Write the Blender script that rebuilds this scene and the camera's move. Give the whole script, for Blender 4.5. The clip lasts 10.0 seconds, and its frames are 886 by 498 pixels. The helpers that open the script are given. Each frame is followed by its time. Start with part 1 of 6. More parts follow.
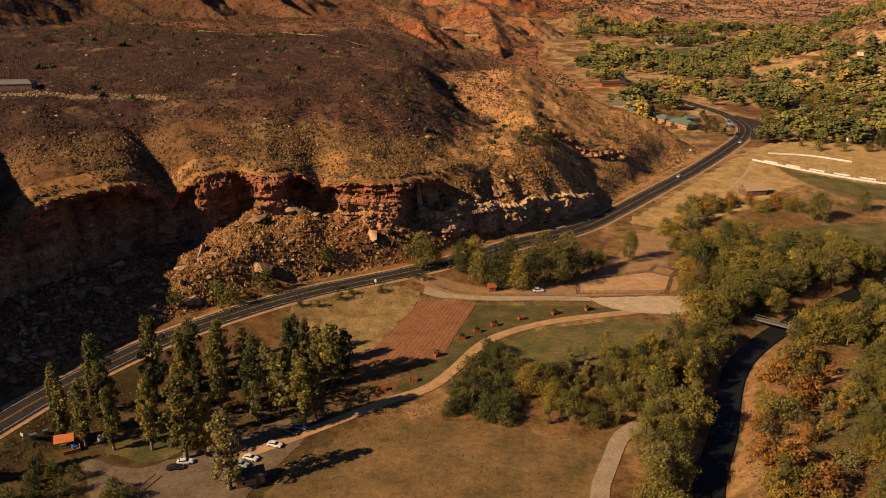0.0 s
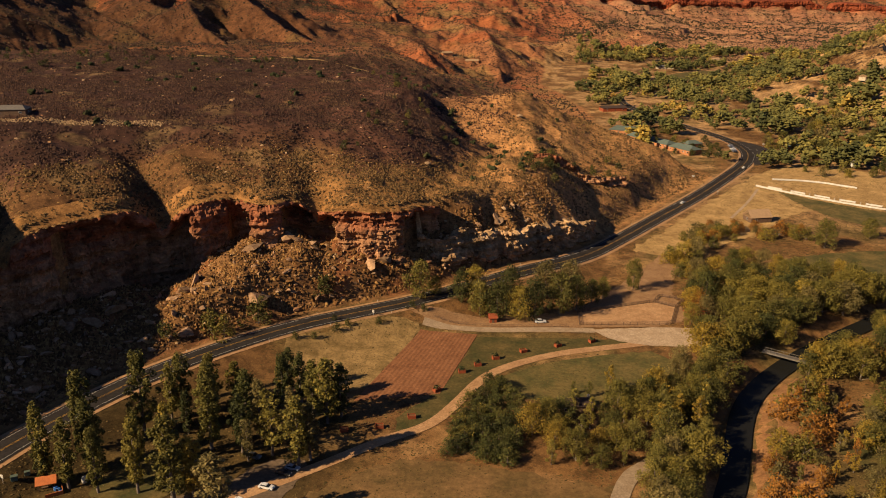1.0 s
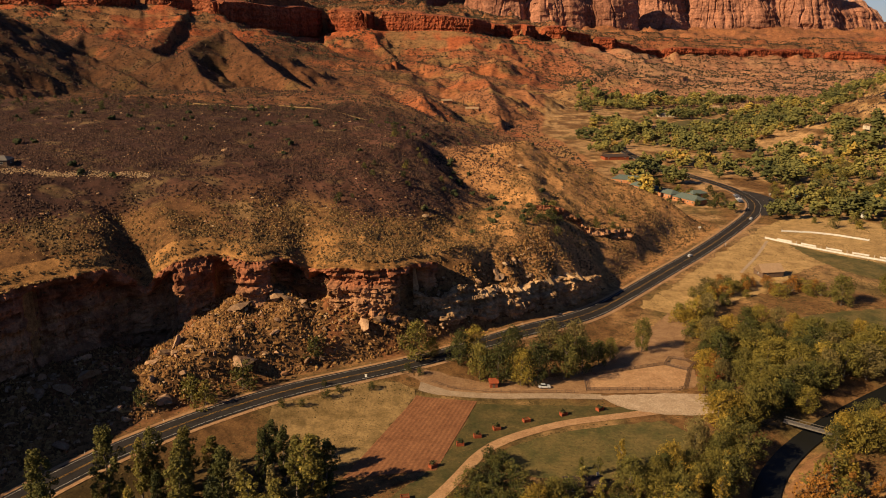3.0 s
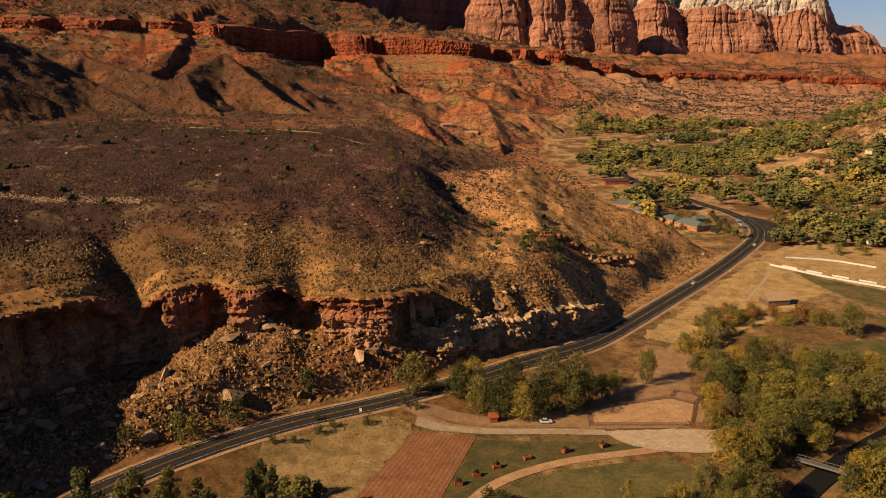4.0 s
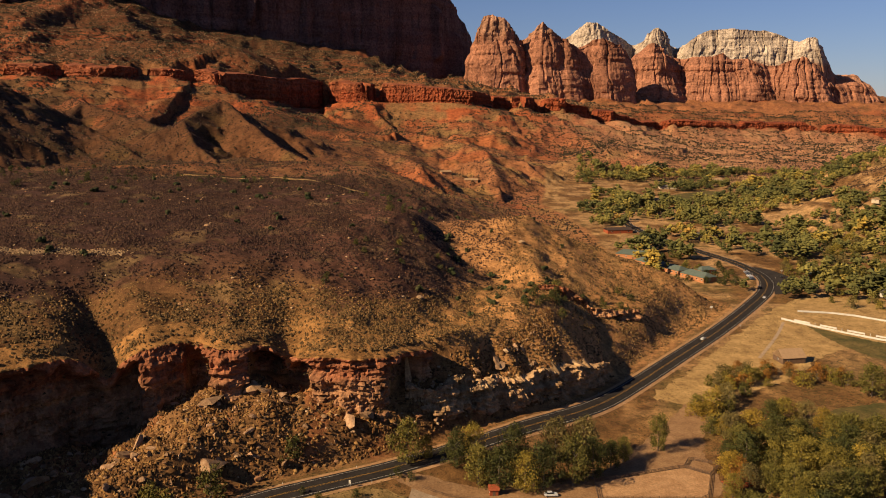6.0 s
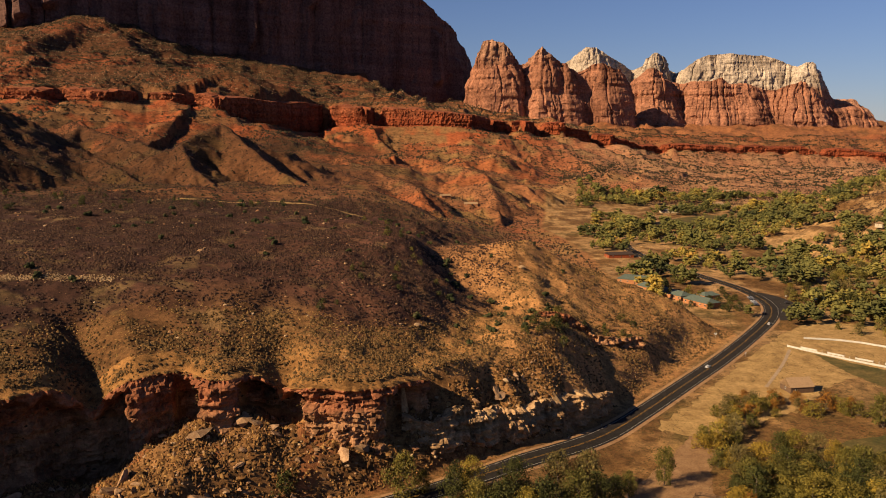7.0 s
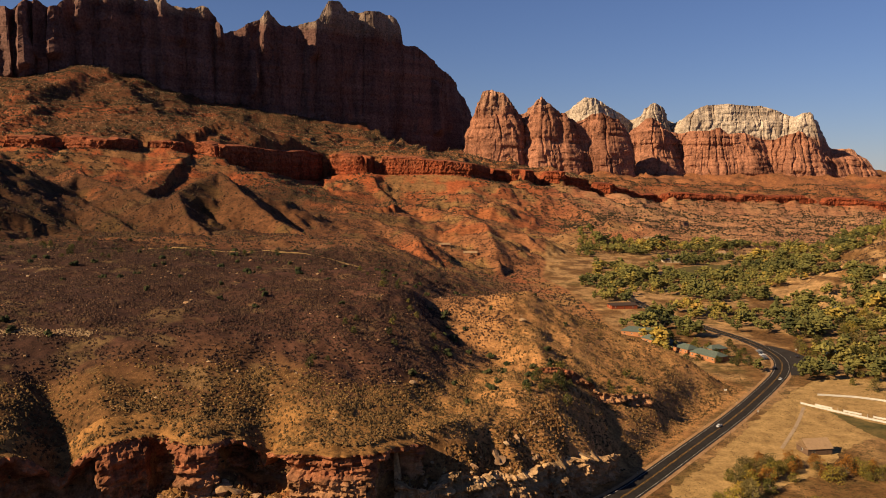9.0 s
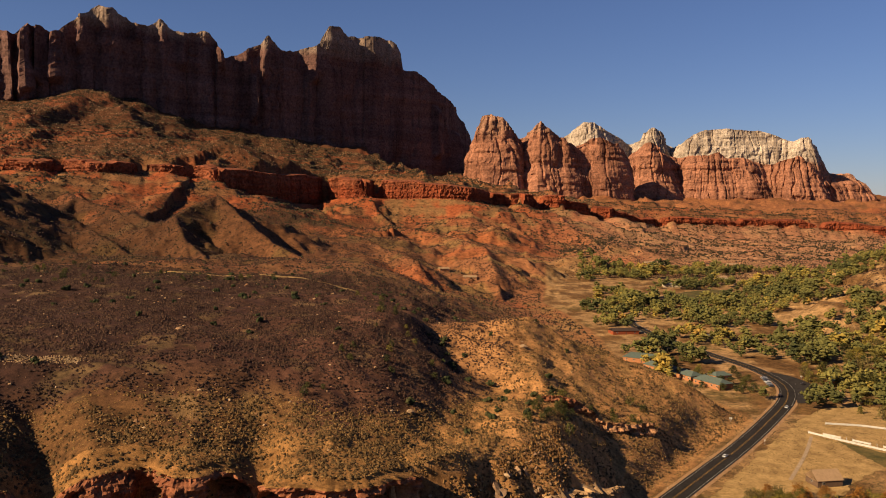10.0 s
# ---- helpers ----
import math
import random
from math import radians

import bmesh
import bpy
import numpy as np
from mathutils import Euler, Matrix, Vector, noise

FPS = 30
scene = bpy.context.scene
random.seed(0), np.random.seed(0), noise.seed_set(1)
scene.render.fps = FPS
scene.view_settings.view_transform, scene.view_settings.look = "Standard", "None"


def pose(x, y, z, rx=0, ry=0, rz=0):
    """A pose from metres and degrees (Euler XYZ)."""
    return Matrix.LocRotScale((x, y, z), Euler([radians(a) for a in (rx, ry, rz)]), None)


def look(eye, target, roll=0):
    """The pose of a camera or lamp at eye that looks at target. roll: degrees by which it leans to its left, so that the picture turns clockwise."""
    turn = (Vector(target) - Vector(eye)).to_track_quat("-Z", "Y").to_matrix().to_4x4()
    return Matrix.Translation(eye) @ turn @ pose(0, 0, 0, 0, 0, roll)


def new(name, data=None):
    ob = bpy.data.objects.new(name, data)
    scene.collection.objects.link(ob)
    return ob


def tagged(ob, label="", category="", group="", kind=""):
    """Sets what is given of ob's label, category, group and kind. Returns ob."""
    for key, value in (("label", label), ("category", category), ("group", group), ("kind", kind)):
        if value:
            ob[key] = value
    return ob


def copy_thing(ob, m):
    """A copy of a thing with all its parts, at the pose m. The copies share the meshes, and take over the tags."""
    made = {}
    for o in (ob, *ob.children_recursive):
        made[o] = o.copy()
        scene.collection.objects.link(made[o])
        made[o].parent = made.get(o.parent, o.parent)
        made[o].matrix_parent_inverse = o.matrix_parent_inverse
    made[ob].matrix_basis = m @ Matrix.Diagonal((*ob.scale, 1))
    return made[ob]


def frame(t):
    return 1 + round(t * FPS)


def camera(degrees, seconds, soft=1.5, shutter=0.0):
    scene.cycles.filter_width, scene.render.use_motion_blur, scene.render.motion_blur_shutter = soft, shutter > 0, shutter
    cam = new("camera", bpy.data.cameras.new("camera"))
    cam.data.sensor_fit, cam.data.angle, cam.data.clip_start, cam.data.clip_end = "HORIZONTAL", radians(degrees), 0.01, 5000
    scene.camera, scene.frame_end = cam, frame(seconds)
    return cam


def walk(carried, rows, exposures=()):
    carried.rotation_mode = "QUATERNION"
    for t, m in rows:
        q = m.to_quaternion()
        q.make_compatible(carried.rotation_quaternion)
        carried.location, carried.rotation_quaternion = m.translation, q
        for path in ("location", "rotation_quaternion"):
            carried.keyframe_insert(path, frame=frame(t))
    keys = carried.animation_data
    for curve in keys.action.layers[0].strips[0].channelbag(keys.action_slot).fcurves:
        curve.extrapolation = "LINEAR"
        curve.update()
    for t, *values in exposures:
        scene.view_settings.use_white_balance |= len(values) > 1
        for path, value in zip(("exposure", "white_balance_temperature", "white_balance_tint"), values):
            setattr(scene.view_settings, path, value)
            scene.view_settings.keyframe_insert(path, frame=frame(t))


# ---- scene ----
cam = camera(59.3, 10.0, soft=1.0)
METRES, EYE, TILT, LEAN, TURN = 90.0, 131.0, -19.8, 0.0, 0.0
ROWS = [
    (0.0, 0.0, 0.0, 0.0, 0.0, 0.0, -0.0),
    (0.5, 0.0013, 0.0436, 0.0164, 0.0, 0.83, -0.02),
    (1.0, 0.0023, 0.0896, 0.0342, 0.02, 1.65, -0.05),
    (1.5, 0.0039, 0.1346, 0.0507, 0.02, 2.42, -0.08),
    (2.0, 0.0068, 0.1847, 0.0692, 0.03, 3.27, -0.1),
    (2.5, 0.0108, 0.2351, 0.0883, 0.05, 4.1, -0.11),
    (4.0, 0.0217, 0.388, 0.1444, 0.01, 6.59, -0.22),
    (4.5, 0.0249, 0.4389, 0.1626, 0.01, 7.41, -0.27),
    (5.0, 0.0275, 0.488, 0.1813, -0.01, 8.22, -0.31),
    (5.5, 0.03, 0.5371, 0.1988, -0.01, 9.08, -0.34),
    (7.0, 0.0416, 0.6778, 0.2465, -0.02, 11.66, -0.41),
    (7.5, 0.0456, 0.7231, 0.2618, -0.01, 12.52, -0.42),
    (8.0, 0.0497, 0.7671, 0.2777, -0.01, 13.41, -0.44),
    (8.5, 0.054, 0.8107, 0.2929, -0.01, 14.31, -0.45),
    (9.0, 0.0572, 0.8539, 0.3086, -0.03, 15.19, -0.51),
    (9.5, 0.0594, 0.8967, 0.3234, -0.07, 16.07, -0.54),
    (10.0, 0.0601, 0.9391, 0.3371, -0.09, 16.95, -0.58),
]
SKY, SUN, STOPS = 0.043, 5.0, 1.05
path_rows = [(t, pose(0, 0, EYE, TILT, LEAN, TURN) @ pose(METRES * x, METRES * y, METRES * z, 90 + pitch, roll, yaw)) for t, x, y, z, yaw, pitch, roll in ROWS]
walk(cam, path_rows, [(0.0, STOPS), (10.0, STOPS)])

# ---------------- world and sun ----------------
SUN_TO = Vector((-0.89, -0.456, 0.0)).normalized() * math.cos(radians(31)) + Vector((0, 0, math.sin(radians(31))))
world = bpy.data.worlds.new("sky")
scene.world = world
world.use_nodes = True
wn, wl = world.node_tree.nodes, world.node_tree.links
sky = wn.new("ShaderNodeTexSky")
sky.sky_type = "NISHITA"
sky.sun_disc = False
sky.sun_elevation = radians(31)
sky.sun_rotation = math.atan2(SUN_TO.x, SUN_TO.y)
sky.altitude = 1200
sky.air_density = 1.3
sky.dust_density = 0.2
sky.ozone_density = 4.0
wn["Background"].inputs["Strength"].default_value = SKY
tint = wn.new("ShaderNodeMix")
tint.data_type, tint.blend_type = "RGBA", "MULTIPLY"
tint.inputs[0].default_value = 1.0
tint.inputs[7].default_value = (0.60, 0.60, 0.80, 1)
wl.new(sky.outputs["Color"], tint.inputs[6])
wl.new(tint.outputs[2], wn["Background"].inputs["Color"])
sun_data = bpy.data.lights.new("sun", "SUN")
sun_data.energy = SUN
sun_data.angle = radians(0.5)
sun_data.color = (1.0, 0.755, 0.465)
sun = new("sun", sun_data)
sun.matrix_world = look(SUN_TO * 3000, (0, 0, 0))
tagged(sun, "low warm autumn sun over the valley", "sun")


# ---------------- numeric helpers ----------------
def hash3(ix, iy, iz, seed):
    h = (ix.astype(np.int64) * 374761393 + iy.astype(np.int64) * 668265263 + iz.astype(np.int64) * 2147483647 + seed * 974634211) & 0xFFFFFFFF
    h = ((h ^ (h >> 13)) * 1274126177) & 0xFFFFFFFF
    h = ((h ^ (h >> 16)) * 2246822519) & 0xFFFFFFFF
    return ((h ^ (h >> 15)) & 0xFFFFFF) / 8388607.5 - 1.0


def vnoise2(x, y, seed=0):
    ix, iy = np.floor(x), np.floor(y)
    fx, fy = x - ix, y - iy
    fx, fy = fx * fx * fx * (fx * (fx * 6 - 15) + 10), fy * fy * fy * (fy * (fy * 6 - 15) + 10)
    z = np.zeros_like(ix)
    a, b = hash3(ix, iy, z, seed), hash3(ix + 1, iy, z, seed)
    c, d = hash3(ix, iy + 1, z, seed), hash3(ix + 1, iy + 1, z, seed)
    return (a + (b - a) * fx) * (1 - fy) + (c + (d - c) * fx) * fy


def vnoise3(x, y, z, seed=0):
    iz = np.floor(z)
    fz = z - iz
    fz = fz * fz * (3 - 2 * fz)
    ix, iy = np.floor(x), np.floor(y)
    fx, fy = x - ix, y - iy
    fx, fy = fx * fx * (3 - 2 * fx), fy * fy * (3 - 2 * fy)
    out = 0
    for k, wz in ((0, 1 - fz), (1, fz)):
        a, b = hash3(ix, iy, iz + k, seed), hash3(ix + 1, iy, iz + k, seed)
        c, d = hash3(ix, iy + 1, iz + k, seed), hash3(ix + 1, iy + 1, iz + k, seed)
        out = out + wz * ((a + (b - a) * fx) * (1 - fy) + (c + (d - c) * fx) * fy)
    return out


def fbm2(x, y, size, octaves, seed=0, gain=0.5):
    out, amp = 0, 1.0
    for k in range(octaves):
        ang = 0.6 * k + 0.3
        u, v = math.cos(ang) * x - math.sin(ang) * y, math.sin(ang) * x + math.cos(ang) * y
        out = out + amp * vnoise2(u / size * 2 ** k + 17.3 * k, v / size * 2 ** k - 9.1 * k, seed + k)
        amp *= gain
    return out


def ridged2(x, y, size, octaves, seed=0):
    out, amp = 0, 1.0
    for k in range(octaves):
        ang = 0.7 * k + 0.2
        u, v = math.cos(ang) * x - math.sin(ang) * y, math.sin(ang) * x + math.cos(ang) * y
        out = out + amp * (1 - np.abs(vnoise2(u / size * 2 ** k, v / size * 2 ** k, seed + k)) * 2)
        amp *= 0.5
    return out


def blocks(u, v, a, b, seed):
    """Broken ashlar-like blocks: a value for each cell of a jittered, brick-like lattice."""
    row = np.floor(v / b + 0.35 * vnoise2(u / (a * 3), v / (b * 5), seed))
    shift = hash3(row, row * 0, row * 0, seed + 1) * 0.5
    wide = a * (1 + 0.5 * hash3(row, row * 0 + 3, row * 0, seed + 2))
    return hash3(np.floor(u / wide + shift), row, row * 0, seed + 3)


def smooth(a, b, x):
    t = np.clip((x - a) / (b - a), 0, 1)
    return t * t * (3 - 2 * t)


def signed(line, x, y, close=None):
    """Distance to a polyline and the place along it, 0 to 1; with close, the corners that close it to a region, positive inside."""
    pts = np.array(line, float)
    seg = np.hypot(*np.diff(pts, axis=0).T)
    run = np.concatenate(([0], np.cumsum(seg)))
    best = np.full(np.shape(x), 1e18)
    along = np.zeros(np.shape(x))
    for i in range(len(pts) - 1):
        (ax, ay), (bx, by) = pts[i], pts[i + 1]
        dx, dy = bx - ax, by - ay
        k = np.clip(((x - ax) * dx + (y - ay) * dy) / (dx * dx + dy * dy), 0, 1)
        px, py = x - ax - k * dx, y - ay - k * dy
        d2 = px * px + py * py
        near = d2 < best
        best = np.where(near, d2, best)
        along = np.where(near, (run[i] + k * seg[i]) / run[-1], along)
    side = np.where(inside([*line, *close], x, y), 1.0, -1.0) if close else 1.0
    return np.sqrt(best) * side, along


def resample(line, step, rounds=2):
    pts = np.array(line, float)
    for _ in range(rounds):
        a, b = pts[:-1], pts[1:]
        mid = np.empty((2 * len(a), pts.shape[1]))
        mid[0::2], mid[1::2] = a * 0.75 + b * 0.25, a * 0.25 + b * 0.75
        pts = np.vstack((pts[:1], mid, pts[-1:]))
    run = np.concatenate(([0], np.cumsum(np.hypot(*np.diff(pts[:, :2], axis=0).T))))
    s = np.linspace(0, run[-1], max(2, int(run[-1] / step) + 1))
    return np.stack([np.interp(s, run, pts[:, k]) for k in range(pts.shape[1])], 1)


def inside(poly, x, y):
    res = np.zeros(np.shape(x), bool)
    n = len(poly)
    for i in range(n):
        (ax, ay), (bx, by) = poly[i], poly[(i + 1) % n]
        cond = (ay > y) != (by > y)
        res ^= cond & (x < (bx - ax) * (y - ay) / ((by - ay) or 1e-9) + ax)
    return res


# ---------------- the plan ----------------
ROAD = [(-215, 20), (-158, 130), (-131, 197), (-125, 213), (-109, 243), (-95, 261), (-80, 277), (-57, 296), (-35, 308), (-11, 321), (28, 349), (64, 378), (97, 417), (129, 457), (168, 505), (210, 563), (236, 602), (250, 640), (247, 690), (232, 730), (218, 775), (203, 831), (197, 880), (204, 925), (222, 960)]
RIM = [(-330, -60), (-268, 60), (-222, 150), (-194, 208), (-168, 248), (-164, 280), (-156, 287), (-152, 294), (-136, 309), (-124, 327), (-119, 331), (-112, 331), (-105, 333), (-99, 339), (-92, 342), (-86, 336), (-79, 335), (-73, 337), (-68, 347), (-56, 351), (-50, 342), (-46, 339), (-31, 338), (-18, 342), (-13, 351), (-4, 361), (16, 373)]
FOOT = [(-260, -60), (-169, 130), (-140, 200), (-133, 217), (-117, 249), (-102, 268), (-86, 285), (-61, 305), (-39, 317), (-15, 330), (23, 358), (57, 386), (90, 424), (122, 464), (160, 512), (192, 553), (184, 590), (168, 615), (156, 650), (148, 707), (150, 835), (140, 941), (124, 1027), (145, 1150), (175, 1400), (360, 1800), (700, 5500)]
SMALL_LEDGE = [(52, 464), (66, 467), (78, 472), (90, 471), (102, 477), (114, 486)]
LEDGE = [(-12, 351), (4, 352), (8, 361), (20, 363), (25, 371), (38, 374), (44, 385), (55, 389), (62, 401), (72, 406), (83, 422)]
RIM_ON = [*RIM, (45, 412), (75, 470), (95, 540), (95, 640), (70, 760), (60, 1000), (60, 5500)]
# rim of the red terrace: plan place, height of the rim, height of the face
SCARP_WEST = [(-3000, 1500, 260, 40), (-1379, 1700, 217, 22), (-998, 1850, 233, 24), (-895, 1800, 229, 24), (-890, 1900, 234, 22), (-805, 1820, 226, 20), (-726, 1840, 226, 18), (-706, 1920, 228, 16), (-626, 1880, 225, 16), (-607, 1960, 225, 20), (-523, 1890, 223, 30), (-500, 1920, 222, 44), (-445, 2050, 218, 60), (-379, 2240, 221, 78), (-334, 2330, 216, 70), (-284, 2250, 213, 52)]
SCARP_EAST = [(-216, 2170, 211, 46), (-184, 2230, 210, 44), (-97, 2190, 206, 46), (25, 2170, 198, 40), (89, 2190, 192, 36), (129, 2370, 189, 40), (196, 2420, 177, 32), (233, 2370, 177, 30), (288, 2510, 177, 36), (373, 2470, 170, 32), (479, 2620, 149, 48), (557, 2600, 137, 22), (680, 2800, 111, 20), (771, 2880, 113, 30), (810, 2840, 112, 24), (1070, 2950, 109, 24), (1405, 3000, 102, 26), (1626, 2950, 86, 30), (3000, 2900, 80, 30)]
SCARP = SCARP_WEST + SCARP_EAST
RIVER = [(55, 80), (66, 150), (70, 172), (78, 190), (86, 205), (98, 235), (108, 252), (124, 270), (150, 292), (190, 320), (240, 350), (330, 395), (420, 470), (480, 600), (520, 760), (560, 950), (640, 1200)]
GULLIES = [
    ([(-172, 282), (-186, 316), (-212, 365)], 15.0, 10.0),
    ([(-119, 326), (-130, 348), (-150, 376)], 13.0, 9.0),
    ([(-55, 346), (-60, 362), (-68, 395)], 7.0, 8.0),
    ([(92, 455), (64, 470), (40, 480), (14, 510), (-10, 570), (-45, 680)], 4.0, 13.0),
    ([(30, 380), (32, 420), (42, 476)], 1.0, 12.0),
]
# crest of the stony knoll between the bench and the highway
KNOLL = [(15, 570, 64), (47, 565, 66), (78, 590, 62), (114, 600, 49), (148, 590, 36), (172, 576, 25)]
# low rounded knolls: place, height, half axes, turn
HILLS = [(241, 1420, 26, 70, 60, 0), (330, 1650, 30, 120, 80, 0), (130, 1500, 24, 110, 70, 20), (-20, 1330, 16, 110, 60, 10), (70, 1700, 34, 190, 120, -15)]
# crests: plan places and heights, slope on the left and on the right hand of the way down
SPURS = [
    ([(-640, 1150, 190), (-600, 900, 182), (-590, 740, 165), (-590, 600, 110)], 0.60, 0.5),
    ([(-435, 1050, 104), (-362, 960, 90), (-300, 880, 75)], 0.70, 0.34),
    ([(-638, 1420, 156), (-562, 1290, 146), (-531, 1150, 116)], 0.50, 0.42),
    ([(-562, 1290, 146), (-455, 1180, 127), (-380, 1060, 108)], 0.66, 0.40),
    ([(-303, 1150, 149), (-243, 1050, 120), (-193, 980, 95), (-137, 900, 79), (-104, 860, 73)], 0.68, 0.50),
    ([(-303, 1150, 149), (-315, 1090, 135), (-321, 1030, 122), (-273, 930, 93), (-247, 860, 74)], 0.46, 0.50),
    ([(-427, 1150, 127), (-320, 1010, 106), (-250, 900, 89), (-215, 830, 74)], 0.72, 0.45),
    ([(-109, 1720, 100), (19, 1480, 85), (70, 1300, 74), (75, 1120, 48)], 0.30, 0.16),
    ([(-185, 1500, 96), (-101, 1250, 81), (-26, 1020, 71)], 0.50, 0.20),
    ([(-1425, 2200, 324), (-944, 2150, 318), (-564, 2150, 307), (-454, 2090, 253)], 0.30, 0.34),
    ([(-563, 2160, 308), (-413, 2250, 263), (-266, 2330, 229)], 0.20, 0.75),
    ([(-821, 1880, 216), (-756, 1700, 161), (-655, 1520, 142)], 0.62, 0.45),
    ([(-196, 2200, 171), (-168, 2050, 133), (-105, 1850, 92)], 0.62, 0.50),
    ([(60, 2190, 160), (120, 2080, 118), (190, 1900, 84)], 0.60, 0.40),
    ([(830, 1000, 190), (630, 900, 115)], 0.45, 0.45),
]


def run_of(line):
    return np.hypot(*np.diff(np.array(line, float)[:, :2], axis=0).T).sum()


def crest_of(line, x, y):
    """Height of the nearest place of a crest, the distance to it, and the side: 1 on the left hand of the way along it."""
    best, crest, side = np.full(np.shape(x), 1e18), np.zeros(np.shape(x)), np.ones(np.shape(x))
    for (ax, ay, az), (bx, by, bz) in zip(line[:-1], line[1:]):
        dx, dy = bx - ax, by - ay
        k = np.clip(((x - ax) * dx + (y - ay) * dy) / (dx * dx + dy * dy), 0, 1)
        px, py = x - ax - k * dx, y - ay - k * dy
        d2 = px * px + py * py
        near = d2 < best
        best, crest = np.where(near, d2, best), np.where(near, az + (bz - az) * k, crest)
        side = np.where(near, np.where(dx * py - dy * px > 0, 1.0, -1.0), side)
    return crest, np.sqrt(best), side


def valley(x, y):
    base = 0.03 * 20 * np.log1p(np.exp(np.clip((y - 330) / 20, -30, 60)))
    return np.minimum(base, 0.03 * 1700 + 0.012 * np.maximum(0, y - 2000))


# hollows under the rim, west to east: from, to
ALCOVES = [(-152, -108), (-96, -83), (-73, -46), (-19, -6)]


def hollow(x):
    """How far the rock face is hollowed out under the rim, 0 to 1."""
    return sum(smooth(a, a + 3, x) * smooth(b, b - 3, x) for a, b in ALCOVES)


def heights(x, y, fine=True, hollowed=True):
    """The height of the land at plan points; also the masks used for its colours."""
    floor_z = valley(x, y)
    rd, _ = signed(RIVER, x, y)
    rd = np.abs(rd)
    df, sf = signed(FOOT, x, y, [(700, 6000), (-6000, 6000), (-6000, -900)])
    floor_z = floor_z + 5 * smooth(-32, -15, df) * smooth(90, 30, x)
    dr, sr = signed(RIM_ON, x, y, [(60, 6000), (-6000, 6000), (-6000, -700)])
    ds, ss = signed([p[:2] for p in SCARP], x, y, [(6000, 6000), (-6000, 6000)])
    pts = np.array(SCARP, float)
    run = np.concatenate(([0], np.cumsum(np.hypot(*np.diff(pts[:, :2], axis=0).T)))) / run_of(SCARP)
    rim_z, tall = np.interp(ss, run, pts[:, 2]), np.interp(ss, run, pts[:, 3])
    # bench behind the rim, and the round hill that runs down to the road
    dbk = np.maximum(dr, 0)
    bench = 46 + 23 * (1 - np.exp(-dbk / 44)) + 0.034 * dbk + 12 * smooth(-155, -200, x) * smooth(330, 260, y)
    bench = bench + np.minimum(40 - 5 * smooth(-20, 10, x) + 0.08 * dbk + 0.0018 * dbk ** 2 - bench, 0) * smooth(-130, 20, x)
    bench = bench - (bench - 76) * smooth(640, 800, y) * (bench > 76)
    dfp = np.maximum(df, 0)
    talus = floor_z + (9 + 21 * smooth(-125, -70, x) + 7 * smooth(-45, 8, x)) * (1 - np.exp(-dfp / (22 - 3 * smooth(-45, 8, x))))
    dome = floor_z + 61 * (1 - np.exp(-(dfp / 64) ** 1.5)) + 0.018 * dfp
    right = smooth(-25, 80, x + 0.05 * (y - 372))
    land_in = bench
    land_out = talus * (1 - right) + dome * right
    soft = 1.2 + 70 * smooth(0, 62, x) + 150 * smooth(620, 800, y)
    step = smooth(0, 1, (dr - 2.4 - (8.5 * hollow(x) if hollowed else 0) + soft) / (2 * soft))
    land = land_out * (1 - step) + land_in * step
    crest, dp, side = crest_of(KNOLL, x, y)
    knoll = crest - np.where(side > 0, 0.34, 0.38) * np.sqrt(dp * dp + 144) + 4
    land = 0.5 * (land + knoll + np.sqrt((land - knoll) ** 2 + 30)) - 0.5 * np.sqrt(30) * np.exp(-((land - knoll) / 30) ** 2)
    for line, depth, width in GULLIES:
        dg, sg = signed(line, x, y)
        land = land - depth * np.exp(-(dg / width) ** 2) * (1 - sg) ** 0.7 * smooth(0.0, 2.0, np.maximum(dr, df - 20))
    far_w = smooth(430, 530, y)
    most = np.interp(x, (-14, 0, 20, 45, 90), (3.0, 1.6, 1.15, 0.66, 0.60)) * (1 - far_w) + np.interp(y, (500, 590, 665), (0.60, 0.64, 0.24)) * far_w
    bank = 4 * (1 - np.exp(-dfp / 8)) + 0.42 * dfp
    by_road = smooth(10, 45, x) * smooth(640, 590, y)
    land = np.minimum(land, floor_z + most * dfp * (1 - by_road) + bank * by_road)
    dl, sl = signed(LEDGE, x, y, [(83, 900), (-300, 900)])
    land = land + 6 * smooth(0.5, 3.2, dl) * np.exp(-(np.maximum(dl, 0) / 42) ** 2) * smooth(-9, 8, x) * smooth(1.0, 0.85, sl) * smooth(70, 30, dl)
    shelf = 16 + 25 * (1 - np.exp(-np.maximum(dl, 0) / 15)) - 0.20 * np.maximum(dl - 40, 0)
    land = np.where(dl > 2, land + np.maximum(shelf - land, 0) * smooth(-14, 2, x) * smooth(96, 44, x), land)
    bed = smooth(0, 1, df / np.interp(y, (300, 328, 340, 412, 424, 450, 620, 720, 900), (14, 9, 4, 4, 8, 14, 40, 120, 260)))
    if fine:
        wob = 2.6 * fbm2(x, y, 62, 3, 5) + 0.8 * fbm2(x, y, 11, 3, 9)
        rough = 1.5 * fbm2(x, y, 9, 3, 21) + 1.2 * ridged2(x, y, 17, 2, 31)
        land = land + wob * smooth(2, 25, dr) + wob * right * smooth(5, 30, df) + (rough * (1 - step)) * (1 - right) * smooth(3, 14, df)
    low = floor_z + (land - floor_z) * bed
    # foothills
    far = smooth(640, 1000, y - 0.1 * x) * smooth(0, 200, df)
